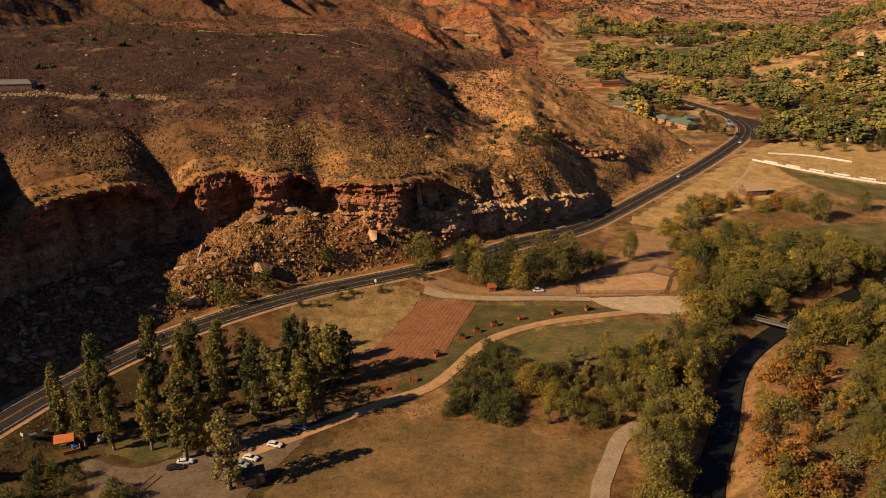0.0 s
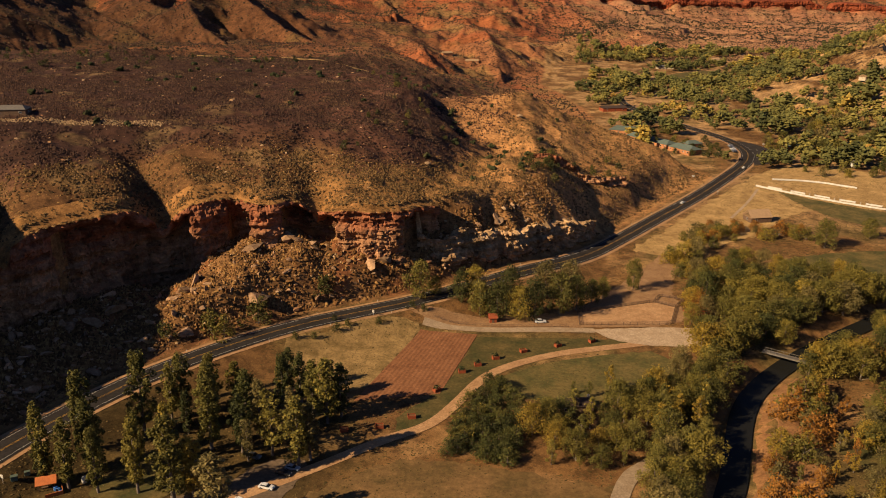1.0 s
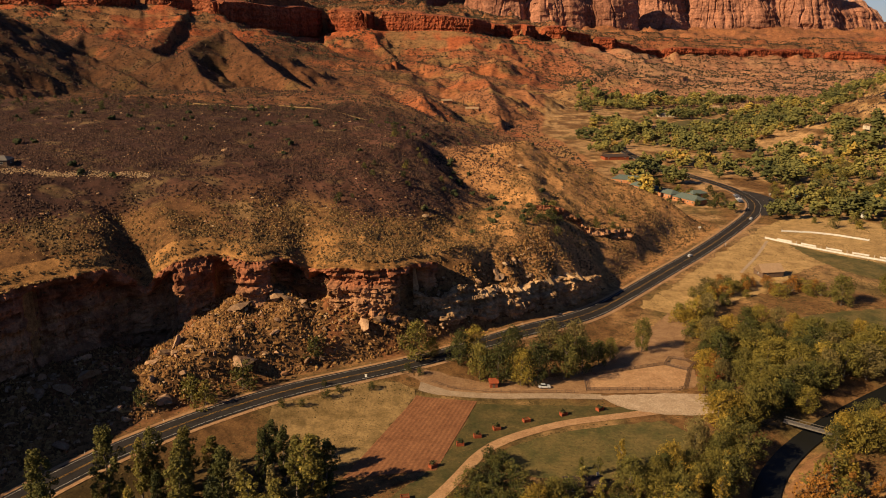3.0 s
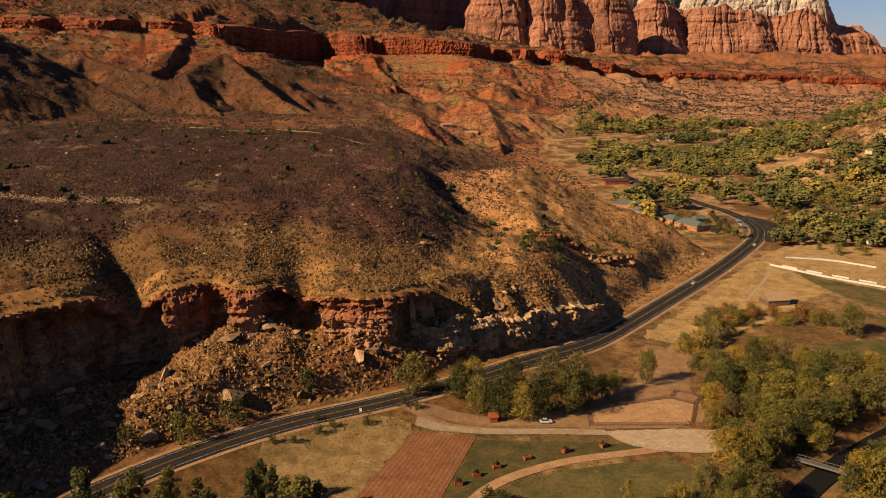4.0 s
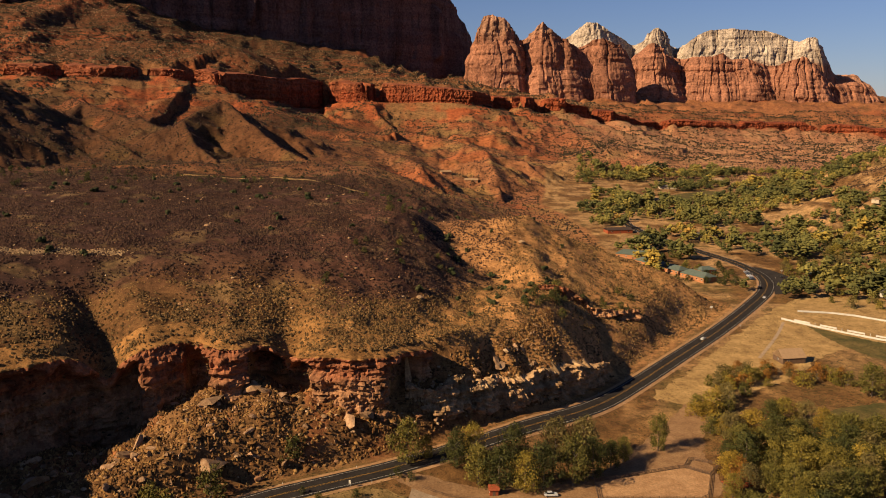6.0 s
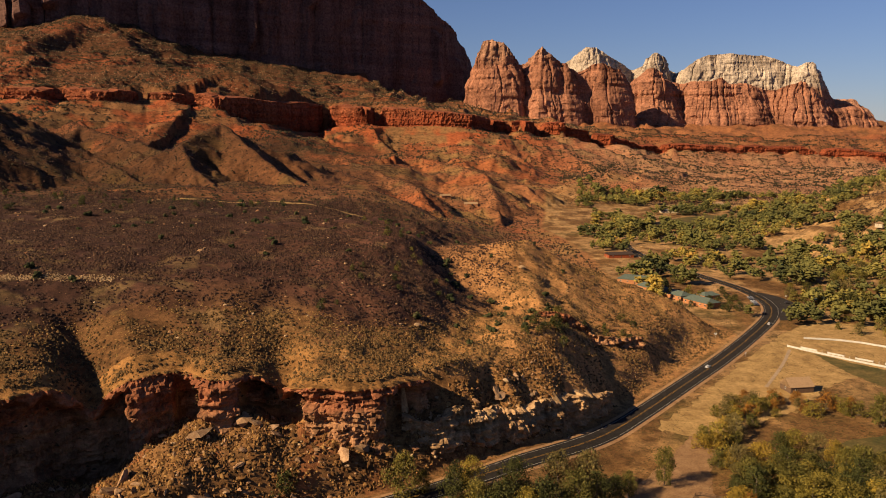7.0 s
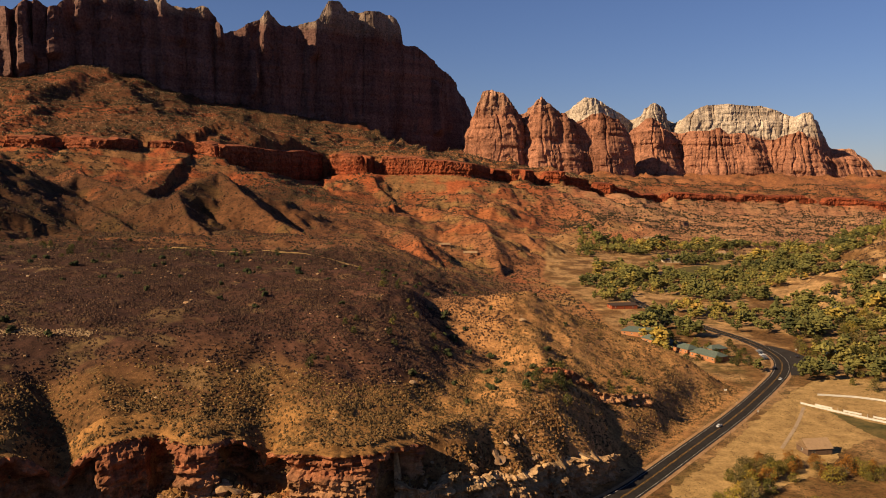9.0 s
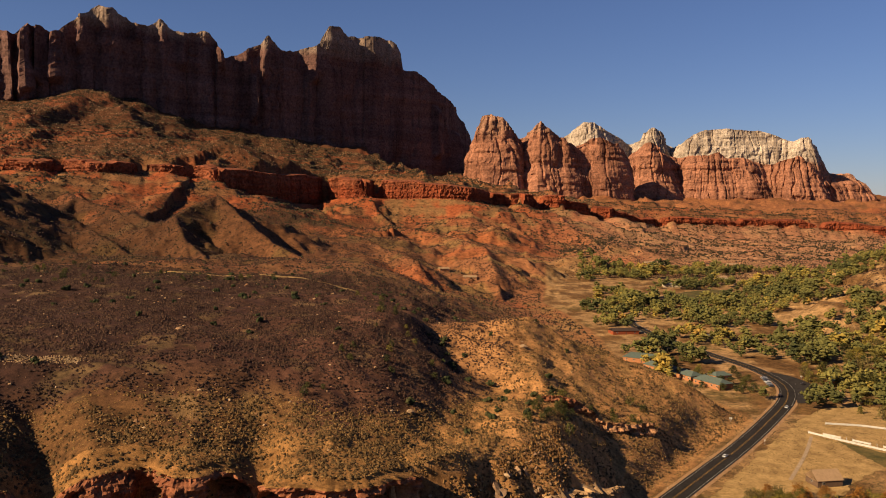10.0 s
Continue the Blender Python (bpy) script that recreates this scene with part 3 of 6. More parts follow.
# ---------------- the land ----------------
def make_ground():
    ang = np.unique(np.round(np.concatenate((np.arange(-38, 38.01, 0.115), np.arange(-70, -38, 0.4), np.arange(38, 70, 0.8), np.arange(70, 290, 4.0))), 3))
    rad = [90.0]
    while rad[-1] < 4900:
        r = rad[-1]
        rad.append(r * (1.0052 if 240 < r < 720 else 1.0085 if r < 2600 else 1.014))
    rad = np.array(rad)
    a, r = np.meshgrid(np.radians(ang), rad, indexing="ij")
    x, y = r * np.sin(a), 20 + r * np.cos(a)
    z, df, dr, ds, rd, right, stp = heights(x, y)
    v = np.stack((x, y, z), -1).reshape(-1, 3)
    na, nr = len(ang), len(rad)
    faces = sheet_faces(na, nr, True)[:, ::-1]
    hub = len(v)
    v = np.vstack((v, [[0, 20, 0]]))
    me = mesh_from("ground", v, faces, GROUND, True)
    # close the middle
    bm = bmesh.new()
    bm.from_mesh(me)
    bm.verts.ensure_lookup_table()
    for i in range(na):
        j = (i + 1) % na
        bm.faces.new((bm.verts[hub], bm.verts[i * nr], bm.verts[j * nr])).smooth = True
    bmesh.ops.recalc_face_normals(bm, faces=bm.faces[-na:])
    bm.to_mesh(me)
    bm.free()
    # soil colours by kind of land, with shade of trees and western slopes painted in
    col = np.empty(z.shape + (3,))
    col[:] = (0.34, 0.17, 0.065)

    def lay(c, w):
        col[:] = col * (1 - w[..., None]) + np.array(c) * w[..., None]
    n1, n2, n3 = fbm2(x, y, 45, 4, 101), fbm2(x, y, 14, 3, 111), fbm2(x, y, 160, 4, 121)
    gz = np.gradient(z, axis=1) / np.gradient(r, axis=1)
    steep = np.abs(gz)
    on_floor = smooth(4, -4, df) * smooth(1600, 1300, y)
    lay((0.165, 0.088, 0.033), on_floor)
    lay((0.13, 0.09, 0.032), on_floor * smooth(0.0, 0.6, n1))
    lay((0.34, 0.20, 0.085), on_floor * smooth(0.1, 0.8, n2) * 0.6)
    # tree shade of the near-left yard painted into the floor colour
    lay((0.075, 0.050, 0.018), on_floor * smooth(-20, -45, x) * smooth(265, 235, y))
    lay((0.36, 0.22, 0.10), on_floor * smooth(380, 560, y) * smooth(-0.5, 0.3, n2 + 0.5 * n1))
    up = 1 - on_floor
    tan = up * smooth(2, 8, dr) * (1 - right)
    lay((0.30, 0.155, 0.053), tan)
    # west end of the bench: browner soil, plus its dimmer light as darker colour
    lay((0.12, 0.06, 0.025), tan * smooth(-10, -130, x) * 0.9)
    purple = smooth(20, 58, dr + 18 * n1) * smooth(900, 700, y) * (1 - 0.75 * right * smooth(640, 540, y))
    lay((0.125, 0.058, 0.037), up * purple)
    # purple soil darkened westward, shade included in the colour
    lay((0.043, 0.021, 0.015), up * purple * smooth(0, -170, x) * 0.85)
    lay((0.42, 0.215, 0.085), up * right * smooth(680, 600, y) * 0.9)
    lay((0.26, 0.18, 0.075), up * smooth(0.35, 0.8, n2) * 0.35)
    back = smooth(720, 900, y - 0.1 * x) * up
    # mask for painted shade: western slopes get darker colour
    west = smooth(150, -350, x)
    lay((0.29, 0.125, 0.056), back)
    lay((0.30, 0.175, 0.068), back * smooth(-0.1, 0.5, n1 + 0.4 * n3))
    # shaded look of the western foothills, laid on as colour
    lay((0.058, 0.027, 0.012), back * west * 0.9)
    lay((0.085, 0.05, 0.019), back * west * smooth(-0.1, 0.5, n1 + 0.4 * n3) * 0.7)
    lay((0.33, 0.10, 0.038), back * smooth(0.15, 0.6, n3 + 0.2 * n2) * (0.85 - 0.45 * west))
    apr = smooth(-330, -60, ds)
    lay((0.31, 0.085, 0.031), apr * smooth(0.5, -0.4, n1 + 0.5 * n3) * smooth(40, 10, ds))
    lay((0.24, 0.125, 0.055), apr * smooth(-0.1, 0.5, n1) * 0.7)
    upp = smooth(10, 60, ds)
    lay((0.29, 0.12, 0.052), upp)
    # grazing light on the western upper slope, painted as a darker tone
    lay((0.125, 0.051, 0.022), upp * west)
    lay((0.085, 0.05, 0.022), upp * smooth(-0.2, 0.6, n1 + 0.6 * n3) * 0.6)
    lay((0.30, 0.08, 0.03), upp * smooth(0.35, 0.8, n3 - 0.3 * n1) * 0.5)
    lay((0.37, 0.205, 0.118), smooth(150, 600, x) * smooth(1250, 1500, y) * smooth(40, -40, ds) * 0.65)
    tal = up * smooth(3.0, 0.5, dr) * (1 - right) * (y < 460)
    lay((0.20, 0.105, 0.043), tal)
    lay((0.28, 0.10, 0.04), tal * smooth(0.1, 0.6, n2) * 0.6)
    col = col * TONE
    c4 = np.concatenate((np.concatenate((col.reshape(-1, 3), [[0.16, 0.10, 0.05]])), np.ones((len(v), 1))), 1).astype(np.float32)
    # this attribute carries soil colour and painted shade together
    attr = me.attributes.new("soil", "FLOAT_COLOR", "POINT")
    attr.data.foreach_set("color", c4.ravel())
    return tagged(new("ground", me), "desert valley floor, scrub benches and red foothills", "ground", "", "structure")


make_ground()


# ---------------- cliffs ----------------
def cliff_sheet(name, line, low, high, mat, step, rows, bulge, seed, label, cap=6.0, lean=0.03, ledge=4.0, notch=7.0, deep=0.0):
    """An upright rock face along a line in the plan: strata ledges, upright joints, a cap that runs back over the rim.
    low and high are functions of the plan place that give the heights of foot and rim."""
    pts = resample(line, step, 1)
    d = np.gradient(pts, axis=0)
    d /= np.hypot(d[:, 0], d[:, 1])[:, None] + 1e-9
    out = np.stack((d[:, 1], -d[:, 0]), 1)
    n = len(pts)
    for _ in range(2):
        out = np.vstack((out[:1], (out[:-2] + out[1:-1] * 2 + out[2:]) / 4, out[-1:]))
    s = np.arange(n) * step
    z0, z1 = low(pts, out), high(pts, out)
    vv = np.linspace(0, 1, rows)
    V, S = np.meshgrid(vv, s)
    Z = z0[:, None] + V * (z1 - z0)[:, None]
    px, py = pts[:, :1] + 0 * V, pts[:, 1:] + 0 * V
    strata = vnoise2(Z / ledge, S / (ledge * 14), seed) + 0.6 * vnoise2(Z / ledge * 2.3, S / (ledge * 9), seed + 1)
    strata = np.sign(strata) * np.abs(strata) ** 0.6
    joints = 1 - 2 * np.abs(vnoise2(S / notch, Z / (ledge * 8), seed + 2))
    joints = joints + 0.6 * (1 - 2 * np.abs(vnoise2(S / notch * 2.7, Z / (ledge * 5), seed + 3)))
    lump = vnoise3(px / (notch * 0.5), py / (notch * 0.5), Z / (ledge * 0.6), seed + 4)
    bays = vnoise2(S / (notch * 1.9), Z / (ledge * 7), seed + 6)
    bays = np.sign(bays) * np.abs(bays) ** 0.4
    o = bulge * (0.62 * strata + 0.30 * joints + 0.28 * lump + 0.6 * bays + 0.45 * blocks(S, Z, notch * 0.55, ledge * 0.6, seed + 8) + 0.32 * blocks(S, Z, notch * 0.22, ledge * 0.28, seed + 9)) + lean * (z1 - z0)[:, None] * (1 - V) + bulge * 0.6
    hole = hollow(pts[:, 0])[:, None] * deep
    o = o - hole * smooth(0.02, 0.2, V) * smooth(0.93, 0.80, V + 0.05 * vnoise2(S / 5, Z * 0, seed + 5))
    X, Y = px + o * out[:, :1], py + o * out[:, 1:]
    extra = []
    if deep:
        for k in (1.2, 3.0, 5.0, 7.0, 9.0, 11.0):
            ex, ey = pts[:, 0] - out[:, 0] * k, pts[:, 1] - out[:, 1] * k
            extra.append(np.stack((ex, ey, np.maximum(height_at(ex, ey, False), z1 + 0.2 * k - 9 * (k > 4)) + 0.12), 1))
    for k in (0.4, 1.0) if not deep else (0.78, 1.0):
        ex, ey = pts[:, 0] - out[:, 0] * cap * k, pts[:, 1] - out[:, 1] * cap * k
        hz = height_at(ex, ey, False) if cap < 20 else z1 + 0.2 * cap * k
        extra.append(np.stack((ex, ey, hz + (0.25 if k < 0.5 else -0.6)), 1))
    v = np.concatenate((np.stack((X, Y, Z), -1), np.stack(extra, 1)), 1)
    me = mesh_from(name, v.reshape(-1, 3), sheet_faces(n, rows + len(extra)), mat, False)
    if deep:
        me.materials.append(GROUND)
        top = np.tile(np.arange(rows + len(extra) - 1) >= rows - 1, n - 1)
        me.polygons.foreach_set("material_index", top.astype(np.int32))
        me.polygons.foreach_set("use_smooth", top)
        attr = me.attributes.new("soil", "FLOAT_COLOR", "POINT")
        attr.data.foreach_set("color", np.tile((0.27 * TONE, 0.138 * TONE, 0.048 * TONE, 1.0), len(me.vertices)).astype(np.float32))
    ob = new(name, me)
    return tagged(ob, label, "cliff", "", "structure")


def land_low(pts, out):
    q = pts + out * 3.0
    return height_at(q[:, 0], q[:, 1]) - 3.0


def land_high(pts, out):
    q = pts - out * 4.5
    z = height_at(q[:, 0], q[:, 1], False) - 1.9
    for _ in range(6):
        z = np.concatenate((z[:1], (z[:-2] + z[1:-1] * 2 + z[2:]) / 4, z[-1:]))
    return z


cliff_sheet("rim_cliff", RIM[1:-1], land_low, land_high, CLIFF, 0.6, 44, 1.9, 11, "broken red and tan sandstone cliff under a scrubby bench", cap=18.0, ledge=3.2, notch=5.5, deep=8.0)
cliff_sheet("ledge_cliff", LEDGE, lambda p, o: height_at(p[:, 0] + o[:, 0] * 2, p[:, 1] + o[:, 1] * 2) - 2, lambda p, o: np.minimum(height_at(p[:, 0] - o[:, 0] * 4, p[:, 1] - o[:, 1] * 4) + 0.4, height_at(p[:, 0] + o[:, 0] * 2, p[:, 1] + o[:, 1] * 2) + 12), PALE, 0.5, 26, 2.1, 23, "pale rounded sandstone ledge above the road", lean=0.12, ledge=2.6, notch=4.6)
cliff_sheet("hill_ledge", SMALL_LEDGE, lambda p, o: height_at(p[:, 0] + o[:, 0] * 2, p[:, 1] + o[:, 1] * 2) - 2, lambda p, o: height_at(p[:, 0] - o[:, 0] * 5, p[:, 1] - o[:, 1] * 5) + 3.0, CLIFF, 0.6, 16, 1.8, 29, "small red sandstone ledge on the hillside", ledge=3.0, notch=5.0)
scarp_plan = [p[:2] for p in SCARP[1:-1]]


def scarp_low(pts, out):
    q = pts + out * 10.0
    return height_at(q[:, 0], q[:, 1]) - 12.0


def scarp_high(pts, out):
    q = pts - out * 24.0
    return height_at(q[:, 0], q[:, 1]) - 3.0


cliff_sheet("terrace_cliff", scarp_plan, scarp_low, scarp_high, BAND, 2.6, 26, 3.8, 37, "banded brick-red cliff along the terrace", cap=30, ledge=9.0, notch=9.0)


def far_place(px, top_y, dist):
    """Plan place and height of a far summit given as bearing (thousandths right of the view axis), rise (thousandths) and distance."""
    return 5.4 + px / 1000 * dist, 90 + dist, 131 + top_y / 1000 * dist


# the great wall: bearing, rise of its skyline, distance
WALL = [(-1005, 216, 2189), (-751, 219, 2461), (-613, 227, 2645), (-569, 223, 2664), (-549, 225, 2714), (-539, 221, 2691), (-529, 224, 2728), (-526, 230, 2757), (-508, 229, 2745), (-503, 221, 2776), (-495, 222, 2750), (-489, 225, 2782), (-471, 237, 2832), (-457, 245, 2816), (-446, 255, 2856), (-428, 255, 2847), (-413, 245, 2892), (-395, 232, 2944), (-379, 234, 2932), (-370, 237, 2971), (-359, 234, 2952), (-354, 225, 2983), (-319, 223, 3065), (-304, 218, 3053), (-293, 198, 3096), (-290, 192, 3066), (-279, 196, 3109), (-264, 205, 3158), (-251, 209, 3145), (-243, 218, 3185), (-224, 205, 3182), (-206, 203, 3240), (-184, 205, 3306), (-174, 212, 3291), (-166, 234, 3329), (-148, 235, 3329), (-134, 221, 3383), (-119, 221, 3437), (-94, 223, 3455), (-76, 212, 3518), (-68, 201, 3522), (-66, 183, 3527), (-46, 176, 3571), (-32, 168, 3605), (-14, 154, 3648), (12, 132, 3786), (26, 107, 3916), (38, 81, 4021)]


def great_wall(places, mat, label, seed, step, rough, flute, foot_out, lean, fins=()):
    """A high rock wall with the given skyline, its foot sunk in the slope below."""
    line = np.array([far_place(*w) for w in places])
    pts = resample(line, step, 0)
    xy = resample(line, step, 2)[:, :2]
    n = min(len(pts), len(xy))
    pts = np.column_stack((xy[np.linspace(0, len(xy) - 1, n).astype(int)], pts[np.linspace(0, len(pts) - 1, n).astype(int), 2]))
    d = np.gradient(pts[:, :2], axis=0)
    d /= np.hypot(d[:, 0], d[:, 1])[:, None]
    out = np.stack((d[:, 1], -d[:, 0]), 1)
    for _ in range(14):
        out = np.vstack((out[:1], (out[:-2] + out[1:-1] * 2 + out[2:]) / 4, out[-1:]))
    out /= np.hypot(out[:, 0], out[:, 1])[:, None] + 1e-9
    s = np.arange(n) * step
    q = pts[:, :2] + out * foot_out
    z0 = height_at(q[:, 0], q[:, 1]) - 45
    z1 = pts[:, 2] + rough * 0.8 * fbm2(s, s * 0, 90, 2, seed) + rough * 0.5 * np.floor(2.5 * vnoise2(s / 31, s * 0, seed + 1)) / 2.5 + rough * 0.25 * vnoise2(s / 9, s * 0, seed + 2)
    rows = 64
    V, S = np.meshgrid(np.linspace(0, 1, rows), s)
    Z = z0[:, None] + V * (z1 - z0)[:, None]
    px, py = pts[:, :1] + 0 * V, pts[:, 1:2] + 0 * V
    j = 0.7 * (1 - 2 * np.abs(vnoise2(S / 120, Z / 900, seed + 11))) + 0.35 * (1 - 2 * np.abs(vnoise2(S / 52, Z / 240, seed + 12)))
    j = 1.25 * j - 1.1 * np.maximum(0, 1 - 4 * np.abs(vnoise2(S / 31 + 0.4 * vnoise2(S / 60, Z / 60, seed + 19), Z / 300, seed + 13)))
    st = vnoise2(Z / 46, S / 420, seed + 14)
    st = np.sign(st) * np.abs(st) ** 0.5 * 0.5 + 0.3 * vnoise2(Z / 13, S / 90, seed + 15)
    lump = 0.8 * vnoise3(px / 75, py / 75, Z / 90, seed + 20) + 0.4 * vnoise3(px / 30, py / 30, Z / 40, seed + 21) + 0.25 * vnoise3(px / 12, py / 12, Z / 11, seed + 22)
    st = st + 0.3 * blocks(S, Z, 34, 48, seed + 17) + 0.2 * blocks(S, Z, 13, 20, seed + 18)
    o = flute * (j + st + lump) + lean * (1 - V) ** 1.4 - flute * 1.6 * np.clip(V - 0.80, 0, 1) ** 1.4 * 8
    bearing = (pts[:, 0] - 5.4) / (pts[:, 1] - 90)
    for at, wide, amp, v0, v1 in fins:
        u = (S + 14 * vnoise2(Z / 70, S * 0, seed + 23) - s[np.argmin(np.abs(bearing - at))]) / wide
        o = o + amp * np.minimum(smooth(0, 0.3, u), smooth(1, 0.3, u)) * smooth(v0, v0 + 0.1, V) * smooth(v1, v1 - 0.1, V)
    X, Y = pts[:, :1] + o * out[:, :1], pts[:, 1:2] + o * out[:, 1:]
    back = [np.stack((pts[:, 0] - out[:, 0] * k, pts[:, 1] - out[:, 1] * k, z1 - f), 1) for k, f in ((18, 10), (90, 60), (330, 330))]
    v = np.concatenate((np.stack((X, Y, Z), -1), np.stack(back, 1)), 1)
    me = mesh_from("sandstone_wall", v.reshape(-1, 3), sheet_faces(n, rows + 3), mat, False)
    tagged(new("sandstone_wall", me), label, "mountain")


# buttresses that catch the sun: bearing, width, reach, from and to as shares of the height
FINS = [(-0.565, 60, 34, 0.1, 1.2), (-0.543, 50, 30, 0.2, 1.2), (-0.525, 46, 34, 0.3, 1.2), (-0.503, 60, 36, 0.3, 1.2), (-0.47, 50, 26, 0.55, 1.2), (-0.40, 60, 22, 0.75, 1.2), (-0.345, 70, 26, 0.6, 1.2), (-0.29, 60, 22, 0.75, 1.2), (-0.252, 55, 40, 0.22, 0.75), (-0.235, 40, 26, 0.6, 1.2), (-0.175, 90, 34, 0.62, 1.2), (-0.02, 90, 40, 0.3, 0.85), (0.006, 80, 34, 0.1, 0.7)]
# part of this wall's shade comes from its darkened rock colour
great_wall(WALL, SHADED_WALLROCK, "huge red sandstone wall, shade in its colour, broken skyline", 301, 6.0, 8, 6.5, 30, 24, FINS)
TOWERS_A = [(30, 55, 3800), (32, 84, 3470), (38, 104, 3430), (48, 119, 3405), (61, 124, 3390), (77, 120, 3400), (88, 108, 3420), (95, 98, 3470), (97, 90, 3540), (100, 99, 3500), (110, 111, 3440), (121, 115, 3420), (131, 107, 3430), (146, 95, 3440), (160, 88, 3450), (168, 84, 3500), (182, 93, 3510), (200, 95, 3500), (215, 87, 3510), (229, 80, 3540), (236, 72, 3640)]
TOWERS_B = [(230, 66, 3850), (244, 80, 3810), (255, 90, 3790), (266, 89, 3785), (284, 78, 3800), (294, 70, 3900), (313, 72, 3840), (331, 75, 3810), (346, 79, 3800), (357, 72, 3805), (382, 72, 3805), (396, 68, 3830), (411, 61, 3870), (433, 70, 3830), (447, 76, 3810), (469, 64, 3820), (491, 40, 3880), (505, 43, 3930), (527, 45, 3930), (541, 32, 3970), (552, 16, 4020), (575, 5, 4150)]
WHITES = [(128, 84, 4350), (150, 92, 4300), (157, 99, 4250), (168, 109, 4200), (179, 115, 4190), (193, 113, 4200), (215, 102, 4260), (229, 92, 4330), (238, 86, 4380), (247, 97, 4200), (258, 106, 4150), (269, 108, 4150), (277, 102, 4180), (286, 82, 4300), (296, 88, 4200), (302, 97, 4150), (323, 105, 4130), (353, 108, 4120), (396, 106, 4120), (418, 98, 4120), (440, 91, 4110), (451, 96, 4080), (462, 98, 4070), (473, 92, 4090), (480, 70, 4220), (491, 52, 4300), (505, 52, 4260), (520, 52, 4250), (535, 41, 4270), (549, 16, 4340)]
great_wall(TOWERS_A, RED_TOWER, "row of sunlit red sandstone towers with dark joints", 351, 4.0, 8, 9.5, 60, 60)
great_wall(TOWERS_B, RED_TOWER, "sunlit red sandstone buttresses under a pale mesa", 371, 4.5, 7, 11, 60, 90)
great_wall(WHITES, TOWER, "pale flat-topped sandstone mesa and domes", 391, 4.5, 5, 9, 60, 90)

RUST = mottled("rusty_bank_soil", (0.13, 0.06, 0.024), (0.28, 0.14, 0.055), 5.0, 0.97, 0.08)
# ---------------- roads, fields and river ----------------
ribbon("road", ROAD, 11.0, 0.24, ASPHALT, label="two-lane dark asphalt highway with painted lines", category="road")
ribbon("road_shoulder", ROAD, 14.6, 0.14, DIRT, label="pale dirt shoulder along the highway", category="road shoulder")
for off in (-4.4, 4.4):
    ribbon("road_line", ROAD, 0.16, 0.28, PAINT_W, off=off, label="white painted edge line on asphalt", category="road marking")
for off in (-0.25, 0.25):
    ribbon("road_line", ROAD, 0.15, 0.28, PAINT_Y, off=off, label="double yellow centre line on asphalt", category="road marking")
patch("turnout", [(236, 590), (248, 592), (262, 608), (270, 634), (266, 662), (256, 676), (246, 680), (248, 640), (243, 610)], 0.2, ASPHALT, "wide grey asphalt turnout beside the bend", "road", rounds=2)
patch("straw_field", [(-62, 284), (-34, 303), (-9, 307), (-10, 298), (-20, 271), (-29, 246), (-52, 255)], 0.08, STRAW, "dry straw grass beside the highway", "grass", jitter=0.8)
patch("valley_straw", [(100, 400), (118, 388), (150, 408), (176, 425), (215, 470), (245, 475), (320, 470), (330, 560), (270, 590), (240, 575), (205, 535), (160, 478), (130, 438)], 0.08, PASTURE, "dry straw pasture beside the highway", "grass", jitter=1.0)
patch("meadow", [(-50, 140), (-47, 176), (-41, 188), (-24, 203), (-8, 210), (20, 203), (42, 195), (50, 197), (38, 170), (30, 120)], 0.08, MEADOW, "dry brown meadow with green patches", "meadow", jitter=0.8)
patch("lawn", [(14, 295), (69, 293), (76, 289), (44, 283), (21, 269), (9, 250), (-1, 226), (-15, 221), (-14, 236), (0, 250)], 0.10, LAWN, "worn green grass beside the tilled field", "lawn", jitter=0.4)
patch("lawn", [(18, 258), (32, 269), (57, 278), (88, 283), (82, 246), (43, 242), (23, 246)], 0.10, LAWN, "green lawn with worn brown patches", "lawn", jitter=0.4)
patch("lawn", [(-98, 191), (-81, 184), (-73, 194), (-66, 209), (-86, 214), (-96, 203)], 0.10, LAWN, "shaded lawn under tall poplars", "lawn", jitter=0.3)
patch("lawn", [(158, 377), (191, 394), (238, 401), (290, 400), (280, 350), (217, 357), (186, 361)], 0.10, LAWN, "green lawn beyond the cottonwoods", "lawn", jitter=0.5)
patch("lawn", [(224, 515), (246, 489), (280, 460), (300, 440), (260, 438), (237, 449), (226, 480)], 0.12, LAWN, "green pasture along the white fence", "lawn", jitter=0.5)
patch("lawn", [(292, 1038), (300, 1115), (406, 1180), (385, 1090)], 0.3, LAWN, "green playing field among the far trees", "lawn", step=8)
patch("lawn", [(118, 215), (150, 232), (190, 262), (200, 240), (160, 205), (130, 190)], 0.10, LAWN, "green lawn behind the river trees", "lawn", jitter=0.5)
patch("dirt_yard", [(-16, 313), (-4, 316), (24, 313), (58, 322), (84, 352), (118, 400), (126, 392), (104, 344), (106, 322), (98, 305), (56, 304), (20, 302), (-8, 308)], 0.13, DIRT, "packed dirt yard beside the riding ring", "yard", jitter=0.4)
patch("riding_ring", [(57, 306.5), (58, 319), (94, 331), (102, 325), (95, 307)], 0.18, DIRT, "raked dirt riding ring", "riding ring", rounds=0)
patch("gravel_lot", [(60, 302), (98, 305), (112, 300), (108, 290), (92, 285), (72, 289), (66, 294)], 0.20, GRAVEL, "pale gravel lot at the end of the farm track", "gravel lot", jitter=0.3)
ribbon("farm_track", [(-8, 306), (18, 301), (40, 302), (62, 301)], 4.5, 0.19, GRAVEL, label="pale gravel farm track", category="track")
